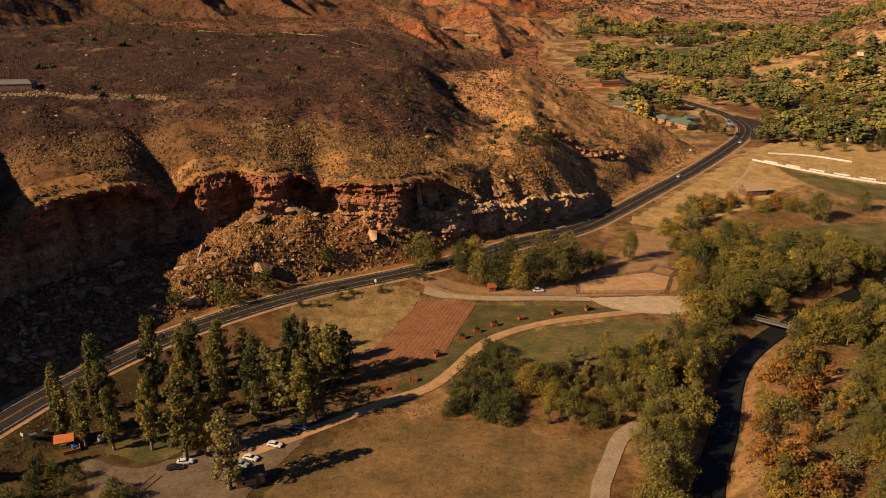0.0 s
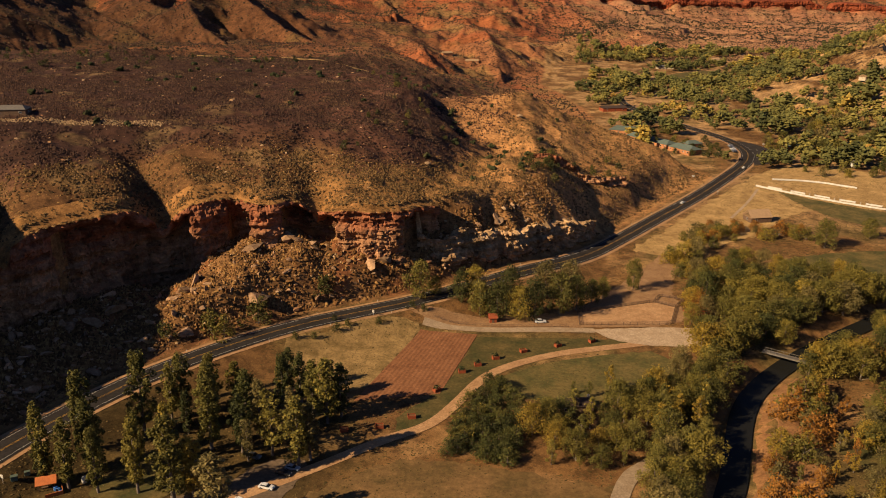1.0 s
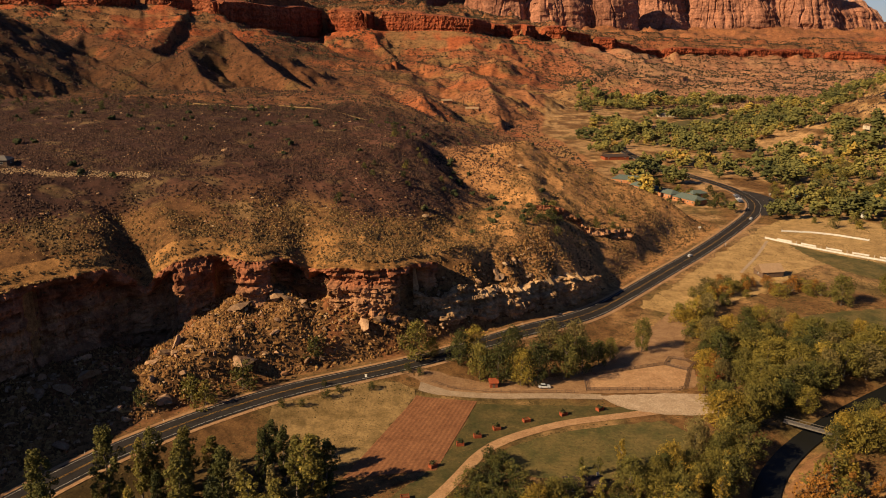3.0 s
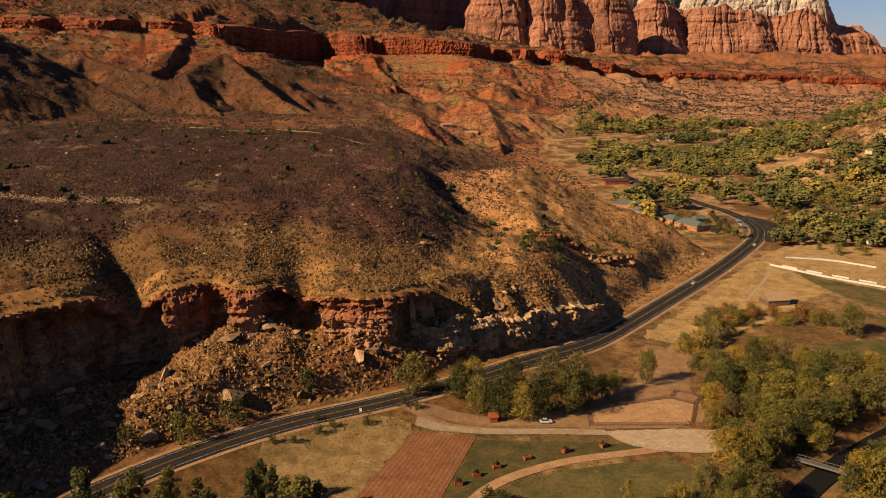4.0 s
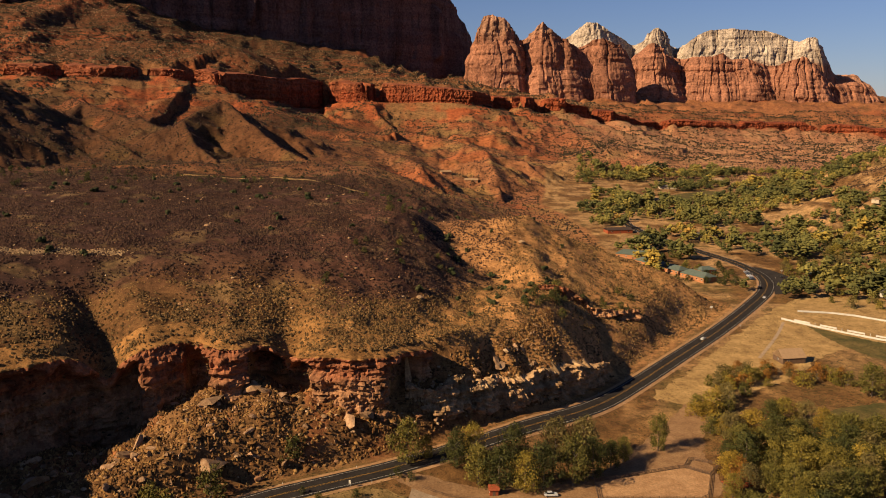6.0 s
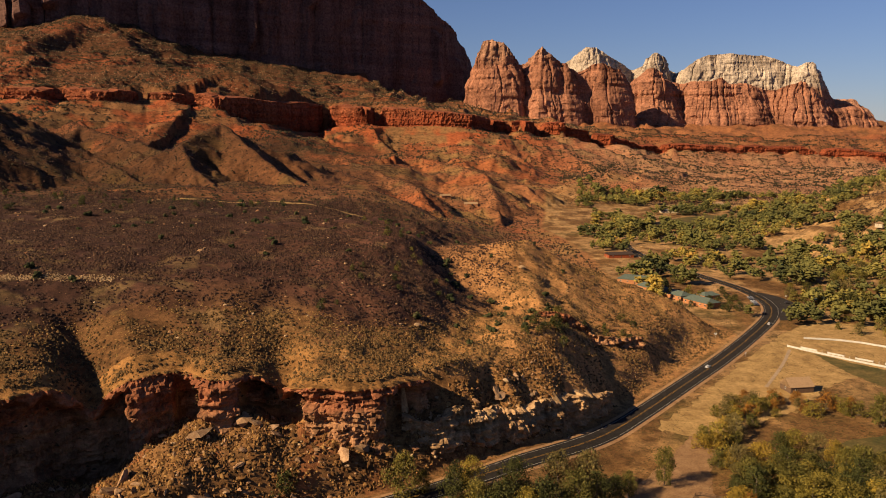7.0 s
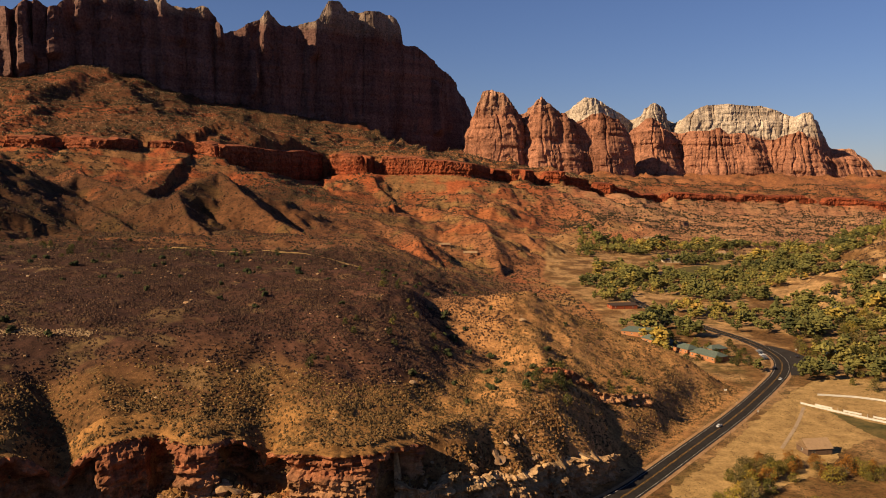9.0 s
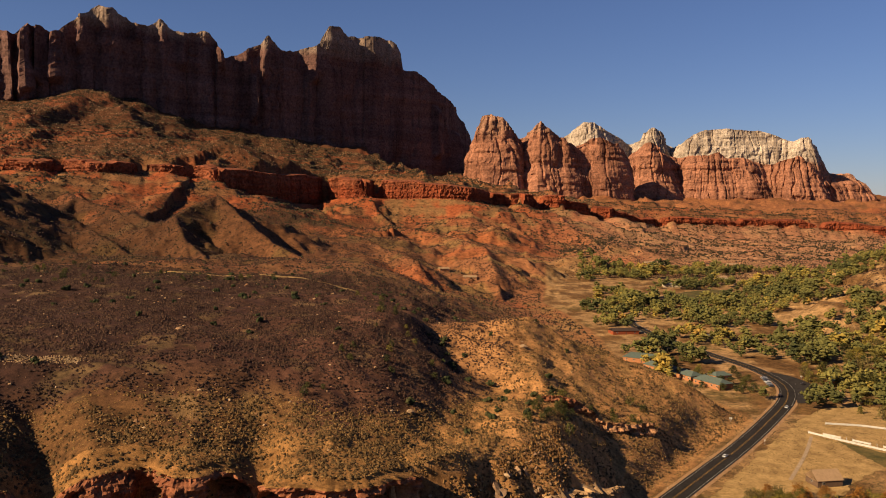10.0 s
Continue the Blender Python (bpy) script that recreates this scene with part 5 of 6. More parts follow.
def crown_and_trunk(shape, seed):
    """Vertices and faces of crown and trunk for one tree of unit scale in metres."""
    rng = np.random.default_rng(seed)
    if shape == "tall":
        H, R, low, clumps, per = 20.0, 2.6, 3.0, 60, 48
    elif shape == "broad":
        H, R, low, clumps, per = 13.0, 5.4, 2.2, 66, 46
    elif shape == "slim":
        H, R, low, clumps, per = 13.0, 2.4, 2.0, 26, 40
    else:
        H, R, low, clumps, per = 4.2, 2.6, 0.2, 20, 34
    trunk = [tube([(0, 0, -0.5), (0.15, 0.05, H * 0.25), (0.1, -0.2, H * 0.55), (0.3, 0.1, H * 0.85)], [H * 0.022 + 0.05, H * 0.018, H * 0.011, 0.03])]
    centres = []
    for i in range(clumps):
        k = (i + rng.uniform(0, 1)) / clumps
        z = low + (H - low) * k
        if shape == "tall":
            r = R * math.sin(math.pi * min(1, 0.22 + 0.73 * k)) ** 0.6 * rng.uniform(0.7, 1.25)
        elif shape == "broad":
            r = R * math.sin(math.pi * (0.14 + 0.80 * k)) ** 0.55
        elif shape == "slim":
            r = R * math.sin(math.pi * (0.12 + 0.84 * k)) ** 0.7
        else:
            r = R * math.sqrt(max(0.05, 1 - k * k))
        a = i * 2.4 + rng.uniform(-0.6, 0.6)
        q = r * rng.uniform(0.35, 1.05) * (1 + 0.25 * math.sin(a * 2 + seed))
        centres.append((q * math.cos(a), q * math.sin(a), z + rng.normal(0, 0.3)))
    centres = np.array(centres)
    for c in centres[:: max(1, clumps // 9)]:
        z0 = max(0.3, c[2] - math.hypot(c[0], c[1]) * 0.8 - 0.5)
        trunk.append(tube([(0.1, 0, z0), (c[0] * 0.5, c[1] * 0.5, (z0 + c[2]) * 0.5 + 0.3), tuple(c)], [H * 0.008 + 0.02, H * 0.005 + 0.01, 0.02], 5))
    size = R * {"tall": 0.34, "broad": 0.36}.get(shape, 0.45)
    n = clumps * per
    cc = np.repeat(centres, per, 0)
    u = rng.normal(0, 1, (n, 3))
    u /= np.linalg.norm(u, axis=1)[:, None]
    rad = size * np.repeat(rng.uniform(0.7, 1.25, clumps), per) * rng.uniform(0.35, 1.0, n) ** 0.6
    p = cc + u * rad[:, None] * (1, 1, 0.8 if shape != "tall" else 1.25)
    nrm = u * 0.9 + rng.normal(0, 0.55, (n, 3))
    nrm[:, 2] += 0.25
    nrm /= np.linalg.norm(nrm, axis=1)[:, None]
    t1 = np.cross(nrm, rng.normal(0, 1, (n, 3)))
    t1 /= np.linalg.norm(t1, axis=1)[:, None]
    t2 = np.cross(nrm, t1)
    s = rng.uniform(0.17, 0.40, n)[:, None] * (1.0 if shape != "bush" else 0.75)
    v = np.stack((p - t1 * s - t2 * s * 0.5, p + t1 * s - t2 * s * 0.45, p + t2 * s * 0.95 + nrm * 0.06), 1).reshape(-1, 3)
    f = np.arange(n * 3).reshape(-1, 3)
    return (v, f), join(trunk), H


SHAPES, PROTO = {}, {}
WORDS = {"green": "olive-green", "dark": "dark green", "yellow": "golden yellow", "orange": "rusty orange", "pale": "pale grey-green", "mixed": "green and yellow"}
KINDS = {"tall": ("poplar", "tall {} poplar", "tree"), "broad": ("cottonwood_tree", "{} cottonwood with broad uneven crown", "tree"), "slim": ("young_tree", "slim young {} tree", "tree"), "bush": ("bush", "rounded {} bush", "bush")}


def plant(shape, tone, x, y, h, where, wide=1.0, group=""):
    """One tree or bush standing on the land."""
    k = int(abs(x * 13.7 + y * 7.3)) % 3
    key = (shape, tone, k)
    z = float(height_at(x, y)[0]) - 0.05
    if (shape, k) not in SHAPES:
        SHAPES[shape, k] = crown_and_trunk(shape, 500 + k * 17 + len(shape))
    crown, trunk, H = SHAPES[shape, k]
    f = h / H
    m = pose(x, y, z, 0, 0, (x * 57 + y * 91) % 360) @ Matrix.Diagonal((f * wide, f * wide, f, 1))
    name, words, cat = KINDS[shape]
    if key in PROTO:
        ob = PROTO[key].copy()
        scene.collection.objects.link(ob)
        for ch in PROTO[key].children:
            c2 = ch.copy()
            scene.collection.objects.link(c2)
            c2.parent = ob
    else:
        ob = new(name)
        part("trunk", mesh_from("trunk", trunk[0], trunk[1], BARK, True), ob)
        part("crown", mesh_from("crown", crown[0], crown[1], LEAF[tone]), ob)
        PROTO[key] = ob
    ob.matrix_basis = m
    tagged(ob, words.format(WORDS[tone]) + " " + where, cat, group)
    return ob


def thicket(poly, n, gap, shapes, tones, tall, seed, where, clear=()):
    """Trees strewn over a region with a least gap; tones by weight."""
    rng = np.random.default_rng(seed)
    xs, ys = [p[0] for p in poly], [p[1] for p in poly]
    got = []
    tries = 0
    while len(got) < n and tries < 6000:
        tries += 1
        x, y = rng.uniform(min(xs), max(xs)), rng.uniform(min(ys), max(ys))
        px, py = np.array([x]), np.array([y])
        if not inside(poly, px, py)[0] or any(inside(c, px, py)[0] for c in clear):
            continue
        if abs(signed(RIVER, px, py)[0][0]) < 8.0 or any((x - a) ** 2 + (y - b) ** 2 < gap * gap for a, b in got):
            continue
        got.append((x, y))
        plant(shapes[rng.integers(len(shapes))], tones[rng.integers(len(tones))], x, y, rng.uniform(*tall), where, rng.uniform(0.85, 1.15), where)


NEAR = [(-111, 196, 24), (-104, 194, 21), (-95, 192, 20), (-107, 212, 25), (-84, 192, 23), (-93, 222, 28), (-80, 205, 20), (-70, 214, 24), (-88, 204, 18), (-100, 203, 19)]
for i, (x, y, h) in enumerate(NEAR):
    plant("tall", "mixed" if i in (1, 4, 6) else "green", x, y, h, "by the parking area", 1.05 if i % 2 else 0.9, "poplars by the parking area")
for x, y, h, tone, w in [(-73, 188, 21, "mixed", 1.2), (-68, 190, 15, "yellow", 1.1), (-57, 174, 19, "pale", 1.3), (-42, 205, 18, "green", 1.2), (-39, 208, 15, "pale", 1.1), (-37, 229, 18, "green", 1.25), (-42, 233, 16, "green", 1.2), (-33, 233, 15, "dark", 1.2), (-68, 237, 14, "mixed", 1.2), (-74, 228, 17, "green", 1.2), (-53, 249, 13, "dark", 1.3), (-62, 226, 16, "dark", 1.2), (-77, 240, 15, "mixed", 1.1), (-84, 232, 18, "green", 1.1), (-60, 212, 15, "dark", 1.2)]:
    plant("tall", tone, x, y, h * 1.25, "near the parked cars", w, "trees near the parked cars")
thicket([(-108, 200), (-100, 226), (-84, 250), (-50, 252), (-40, 226), (-58, 206), (-90, 205)], 9, 6.5, ["tall"], ["green", "mixed", "dark", "green"], (13, 23), 53, "over the shaded yard")
thicket([(-62, 196), (-44, 214), (-30, 240), (-38, 250), (-50, 252), (-56, 226), (-66, 208)], 5, 6.0, ["tall", "slim"], ["green", "dark", "mixed", "pale"], (12, 21), 58, "by the yard drive")
thicket([(-140, 168), (-124, 196), (-112, 212), (-104, 206), (-112, 186), (-126, 164)], 3, 6.0, ["tall"], ["green", "dark", "green"], (12, 18), 59, "beside the highway bend")
plant("broad", "green", -10, 322, 17, "alone by the highway", 0.75)
for i, (x, y, h) in enumerate([(8, 322, 14), (16, 316, 15), (23, 313, 16), (32, 311, 15), (39, 313, 17), (50, 317, 18), (58, 322, 15), (14, 329, 13), (30, 331, 15), (46, 336, 17), (57, 337, 17), (-3, 327, 9), (66, 330, 11)]):
    plant("broad", ("dark", "green", "dark", "mixed")[i % 4] if i not in (9, 10) else "pale", x, y, h, "beside the yard", 0.8, "grove beside the yard")
plant("broad", "green", 72, 335, 10, "by the yard", 0.75)
plant("broad", "green", 88, 345, 15, "on the dirt yard", 0.65)
plant("broad", "green", 204, 404, 15, "alone on the far lawn", 1.1)
plant("broad", "green", 236, 420, 11, "on the far lawn", 1.0)


G, D, Y, O, P, M = "green", "dark", "yellow", "orange", "pale", "mixed"
thicket([(112, 350), (122, 368), (150, 374), (172, 362), (190, 346), (218, 336), (195, 300), (157, 252), (131, 258), (108, 268), (98, 290), (107, 333)], 84, 5.4, ["broad"], [G, G, M, D, M, Y, G, P, M], (9, 14.5), 41, "in the river woods")
thicket([(106, 352), (112, 380), (126, 402), (138, 400), (124, 372), (116, 352)], 11, 4.5, ["broad", "bush"], [M, Y, G, P], (5, 9), 57, "by the yard")
thicket([(84, 232), (90, 258), (100, 284), (120, 286), (104, 262), (92, 236)], 13, 4.2, ["broad"], [G, G, M, P, Y], (9, 14), 60, "over the river")
thicket([(225, 330), (260, 360), (330, 370), (330, 330), (230, 270), (175, 250), (157, 252), (195, 300)], 46, 7.0, ["broad"], [G, G, D, M, G], (9, 15), 42, "in far woods")
thicket([(24, 210), (30, 240), (44, 238), (78, 250), (92, 246), (78, 205), (55, 203), (41, 198)], 40, 4.6, ["broad", "slim", "broad"], [G, G, M, Y, D, G, M], (7, 11.5), 43, "by the river path")
thicket([(1, 210), (3, 222), (12, 250), (20, 255), (26, 244), (22, 205)], 62, 2.5, ["bush"], [D, D, G, D], (3.2, 5.2), 44, "in the hedge")
thicket([(52, 150), (54, 192), (62, 203), (78, 205), (70, 178), (60, 150)], 16, 5.0, ["broad"], [G, G, M, P], (8, 12.5), 45, "on the river bank")
thicket([(84, 160), (90, 190), (104, 222), (116, 248), (130, 250), (140, 240), (120, 200), (105, 160)], 52, 3.6, ["bush", "slim", "slim", "bush"], [O, Y, Y, M, P, O], (3.6, 9.0), 46, "on the bank")
thicket([(108, 160), (122, 200), (142, 240), (157, 246), (180, 240), (150, 190), (125, 160)], 34, 5.2, ["broad"], [G, G, M, Y, P, G], (6.5, 12), 47, "behind the bank", [[(138, 205), (150, 228), (178, 246), (182, 232), (160, 208)]])
thicket([(126, 404), (134, 424), (158, 440), (178, 436), (206, 428), (206, 416), (166, 418), (142, 398)], 34, 4.0, ["bush", "bush", "broad"], [P, M, M, G, O], (4.0, 7.5), 48, "along the pasture")
for x, y, h, tone in [(28, 222, 11, Y), (34, 214, 9, Y), (72, 243, 12, Y), (66, 238, 10, M), (86, 262, 11, P), (84, 258, 10, P), (70, 228, 11, G), (186, 352, 12, Y), (112, 336, 9, D), (110, 318, 10, O), (144, 318, 14, M), (135, 262, 13, Y), (128, 214, 9, Y)]:
    plant("broad", tone, x, y, h, "beside the woods", 0.9)
plant("slim", Y, 58, 250, 10, "alone on the lawn", 0.8)
plant("slim", G, 50, 246, 6, "on the lawn")
plant("slim", G, 45, 248, 5, "on the lawn")
for x, y, h, tone in [(-140, 213, 7, G), (-104, 277, 6, D), (-74, 296, 10, G), (-50, 318, 8, D), (-26, 300, 3, D), (-13, 313, 3.5, D), (-8, 312, 3, D), (-42, 292, 3.5, D), (-50, 286, 3, D), (-38, 296, 3, G), (-44, 300, 2.5, D), (-57, 284, 3, D), (-90, 286, 9, G), (-84, 283, 8, M)]:
    plant("bush", tone, x, y, h, "beside the highway", 0.8)
thicket([(-122, 150), (-112, 182), (-88, 178), (-80, 165), (-90, 150)], 26, 3.6, ["bush"], [D, D, G], (3, 5), 49, "below the playground")
thicket([(240, 560), (275, 590), (330, 600), (360, 560), (340, 520), (300, 545)], 20, 7, ["bush", "broad"], [G, M, P], (4, 8), 50, "near the white fence")
thicket([(262, 600), (275, 690), (330, 760), (420, 760), (420, 640), (330, 560)], 60, 7.5, ["broad", "broad", "bush"], [G, M, D, P, G], (6, 12), 51, "beyond the bend")
thicket([(176, 610), (182, 700), (200, 720), (222, 690), (228, 640), (215, 600)], 22, 6, ["broad", "bush"], [D, G, D], (4, 8), 52, "around the lodge")
thicket([(38, 425), (50, 455), (58, 484), (75, 486), (100, 512), (132, 506), (112, 486), (78, 458), (52, 418)], 26, 3.6, ["bush"], [D, D, D, G], (2.6, 4.6), 54, "in the hillside gully")
thicket([(-60, 398), (-50, 425), (-30, 520), (-60, 640), (-40, 640), (-10, 520), (20, 470), (10, 460), (-35, 425), (-48, 398)], 26, 6.0, ["bush"], [D, D, G], (1.8, 3.4), 55, "along the bench gully")
thicket([(-420, 640), (-400, 780), (-200, 720), (-120, 690), (-180, 600), (-300, 560)], 46, 8.0, ["bush"], [D, D, D], (2.2, 4.2), 56, "on the dark bench")

# ---------------- built things ----------------
def paint(name, c, rough=0.6, spec=0.3, vary=0.0):
    d = tuple(v * 0.75 for v in c)
    return mottled(name, d, c, 1.2, rough, 0.01, spec, vary)


BRICK = paint("orange_brick", (0.46, 0.20, 0.09), 0.9, 0.1)
DARK_ROOF = paint("dark_brown_shingles", (0.075, 0.05, 0.04), 0.9, 0.1)
RED_WOOD = paint("red_stained_wood", (0.34, 0.085, 0.035), 0.85, 0.1)
BROWN_WOOD = paint("weathered_brown_wood", (0.16, 0.10, 0.065), 0.9, 0.1)
TAN_ROOF = paint("tan_shingle_roof", (0.42, 0.27, 0.15), 0.9, 0.1)
TEAL_ROOF = paint("teal_metal_roof", (0.12, 0.15, 0.125), 0.8, 0.15)
CREAM = paint("cream_stucco", (0.55, 0.45, 0.32), 0.9, 0.1)
WHITE = paint("white_painted_boards", (0.66, 0.62, 0.54), 0.8, 0.1)
GREY_ROOF = paint("grey_roof", (0.17, 0.15, 0.13), 0.9, 0.1)
ORANGE_P = paint("orange_plastic", (0.60, 0.17, 0.04), 0.6, 0.3)
BLUE_P = paint("blue_plastic", (0.02, 0.12, 0.42), 0.5, 0.3)
GREEN_BOX = paint("dull_green_metal", (0.10, 0.13, 0.09), 0.6, 0.3)
RUBBER = paint("black_rubber", (0.02, 0.02, 0.02), 0.9, 0.1)
CHROME = paint("grey_metal", (0.4, 0.4, 0.4), 0.4, 0.5)
GLASS, gnd, gln, gb = material("dark_window_glass", 0.08, 0.6)
gb.inputs["Base Color"].default_value = (0.015, 0.018, 0.022, 1)
CAR_PAINT = {k: paint("car_paint_" + k, c, 0.3, 0.6) for k, c in dict(white=(0.75, 0.74, 0.72), black=(0.02, 0.02, 0.022), silver=(0.36, 0.37, 0.38), grey=(0.12, 0.12, 0.125)).items()}


def solid(name, mat, boxes, bevel=0.0):
    """One mesh of boxes, each (centre xyz, size xyz, turn about z)."""
    bm = bmesh.new()
    for c, d, turn in boxes:
        m = pose(*c, 0, 0, turn) @ Matrix.Diagonal((*d, 1))
        bmesh.ops.create_cube(bm, size=1.0, matrix=m)
    if bevel:
        bmesh.ops.bevel(bm, geom=bm.edges[:], offset=bevel, segments=1, affect="EDGES")
    me = bpy.data.meshes.new(name)
    bm.to_mesh(me)
    bm.free()
    me.materials.append(mat)
    return me


def gable(name, mat, w, d, eave, ridge, over=0.4, thick=0.18, hip=0.0):
    """A pitched roof with thickness, ridge along x; hip pulls the ridge ends in."""
    a, b = w / 2 + over, d / 2 + over
    drop = (ridge - eave) * over / (d / 2)
    lo, top = eave - drop, ridge
    v = []
    for t in (0, thick):
        v += [(-a, -b, lo + t), (a, -b, lo + t), (a, b, lo + t), (-a, b, lo + t), (-a + hip, 0, top + t), (a - hip, 0, top + t)]
    f4 = [(6, 7, 11, 10), (8, 9, 10, 11), (1, 0, 4, 5), (3, 2, 5, 4), (0, 1, 7, 6), (2, 3, 9, 8)]
    f3 = [(7, 8, 11), (9, 6, 10), (2, 1, 5), (0, 3, 4), (1, 2, 8), (1, 8, 7), (3, 0, 6), (3, 6, 9)]
    me = bpy.data.meshes.new(name)
    me.from_pydata(v, [], f4 + f3)
    me.materials.append(mat)
    me.update()
    return me


def house(name, label, x, y, turn, w, d, eave, ridge, wall_mat, roof_mat, windows=2, hip=0.0, chimney=False, category="house", z=None, gable_wall=True):
    """Walls, pitched roof, a door and windows on the long sides."""
    root = new(name)
    root.matrix_world = pose(x, y, float(height_at(x, y)[0]) if z is None else z, 0, 0, turn)
    hv = [(-w / 2, -d / 2, -1), (w / 2, -d / 2, -1), (w / 2, d / 2, -1), (-w / 2, d / 2, -1), (-w / 2, -d / 2, eave), (w / 2, -d / 2, eave), (w / 2, d / 2, eave), (-w / 2, d / 2, eave)]
    faces = [(0, 1, 5, 4), (2, 3, 7, 6), (1, 2, 6, 5), (3, 0, 4, 7), (3, 2, 1, 0)]
    if hip == 0 and gable_wall:
        hv += [(-w / 2, 0, ridge), (w / 2, 0, ridge)]
        faces += [(5, 6, 9), (7, 4, 8), (4, 5, 9, 8), (6, 7, 8, 9)]
    else:
        faces += [(4, 5, 6, 7)]
    me = bpy.data.meshes.new("wall")
    me.from_pydata(hv, [], faces)
    me.materials.append(wall_mat)
    part("wall", me, root)
    part("roof", gable("roof", roof_mat, w, d, eave + 0.05, ridge + 0.06, hip=hip), root)
    for side in (-1, 1):
        for i in range(windows):
            px = (i + 0.5) / windows * w - w / 2
            if side < 0 and i == windows // 2:
                part("door", solid("door", BROWN_WOOD, [((px, side * (d / 2 + 0.02), 1.0), (1.0, 0.08, 2.0), 0)]), root)
            else:
                win = part("window", solid("window", WHITE, [((px, side * (d / 2 + 0.02), eave * 0.55), (1.3, 0.08, 1.1), 0)]), root)
                part("pane", solid("pane", GLASS, [((px, side * (d / 2 + 0.045), eave * 0.55), (1.08, 0.08, 0.88), 0)]), win)
    for end in (-1, 1):
        win = part("window", solid("window", WHITE, [((end * (w / 2 + 0.02), 0, eave * 0.55), (0.08, 1.2, 1.0), 0)]), root)
        part("pane", solid("pane", GLASS, [((end * (w / 2 + 0.045), 0, eave * 0.55), (0.08, 1.0, 0.8), 0)]), win)
    if chimney:
        part("chimney", solid("chimney", CREAM, [((w * 0.4, 0.3, ridge), (0.8, 0.8, 2.0), 0)]), root)
    return tagged(root, label, category)


CARS = {}


def car(tone, x, y, turn, label, tall=False):
    """A parked car: shaped body, glass cabin, four wheels with rims, lamps."""
    key = (tone, tall)
    if key not in CARS:
        root = new("car")
        hgt = 1.75 if tall else 1.42
        prof = [(-2.25, 0.35), (-2.3, 0.75), (-2.1, 0.95), (-1.2, 1.02 if not tall else 1.1), (1.1, 0.98), (2.05, 0.85), (2.28, 0.62), (2.25, 0.32)]
        if tall:
            prof = [(-2.35, 0.4), (-2.4, 0.9), (-2.3, 1.1), (-1.2, 1.15), (1.0, 1.12), (2.15, 1.0), (2.35, 0.7), (2.3, 0.4)]
        bm = bmesh.new()
        sides = [[bm.verts.new((px, sy, pz)) for px, pz in prof] for sy in (-0.88, 0.88)]
        bm.faces.new(sides[0])
        bm.faces.new(sides[1][::-1])
        n = len(prof)
        for i in range(n):
            bm.faces.new((sides[0][(i + 1) % n], sides[0][i], sides[1][i], sides[1][(i + 1) % n]))
        bmesh.ops.bevel(bm, geom=bm.edges[:], offset=0.07, segments=2, affect="EDGES")
        me = bpy.data.meshes.new("body")
        bm.to_mesh(me)
        bm.free()
        me.materials.append(CAR_PAINT[tone])
        body = part("body", me, root)
        for name, mat, pts, wide in (("cabin_glass", GLASS, [(-1.75, 0.95), (-1.2, hgt - 0.06), (0.25, hgt - 0.06), (1.15, 0.95)], 0.76), ("roof", CAR_PAINT[tone], [(-1.3, hgt - 0.09), (-1.15, hgt), (0.15, hgt), (0.35, hgt - 0.09)], 0.72)):
            bm = bmesh.new()
            lo = [[bm.verts.new((px, sy * (wide if pz < 1.2 else wide - 0.1), pz)) for px, pz in pts] for sy in (-1, 1)]
            bm.faces.new(lo[0])
            bm.faces.new(lo[1][::-1])
            for i in range(4):
                bm.faces.new((lo[0][(i + 1) % 4], lo[0][i], lo[1][i], lo[1][(i + 1) % 4]))
            me = bpy.data.meshes.new(name)
            bm.to_mesh(me)
            bm.free()
            me.materials.append(mat)
            part(name, me, root)
        for wx in (-1.4, 1.4):
            for wy in (-0.84, 0.84):
                v, f = tube([(wx, wy - 0.11, 0.33), (wx, wy - 0.10, 0.33), (wx, wy + 0.10, 0.33), (wx, wy + 0.11, 0.33)], [0.2, 0.33, 0.33, 0.2], 14)
                wheel = part("wheel", mesh_from("wheel", v, f, RUBBER), root)
                v, f = tube([(wx, wy - 0.13, 0.33), (wx, wy + 0.13, 0.33)], [0.18, 0.18], 10)
                part("rim", mesh_from("rim", np.vstack((v, [(wx, wy - 0.13, 0.33), (wx, wy + 0.13, 0.33)])), f, CHROME), wheel)
        for wy in (-0.6, 0.6):
            part("headlight", solid("headlight", WHITE, [((2.2, wy, 0.68), (0.16, 0.36, 0.14), 0)]), root)
            part("tail_light", solid("tail_light", RED_WOOD, [((-2.26, wy, 0.8), (0.12, 0.3, 0.16), 0)]), root)
        CARS[key] = root
        ob = root
        ob.matrix_basis = pose(x, y, float(height_at(x, y)[0]) + 0.12, 0, 0, turn)
    else:
        ob = copy_thing(CARS[key], pose(x, y, float(height_at(x, y)[0]) + 0.12, 0, 0, turn))
    return tagged(ob, label, "car", "cars")


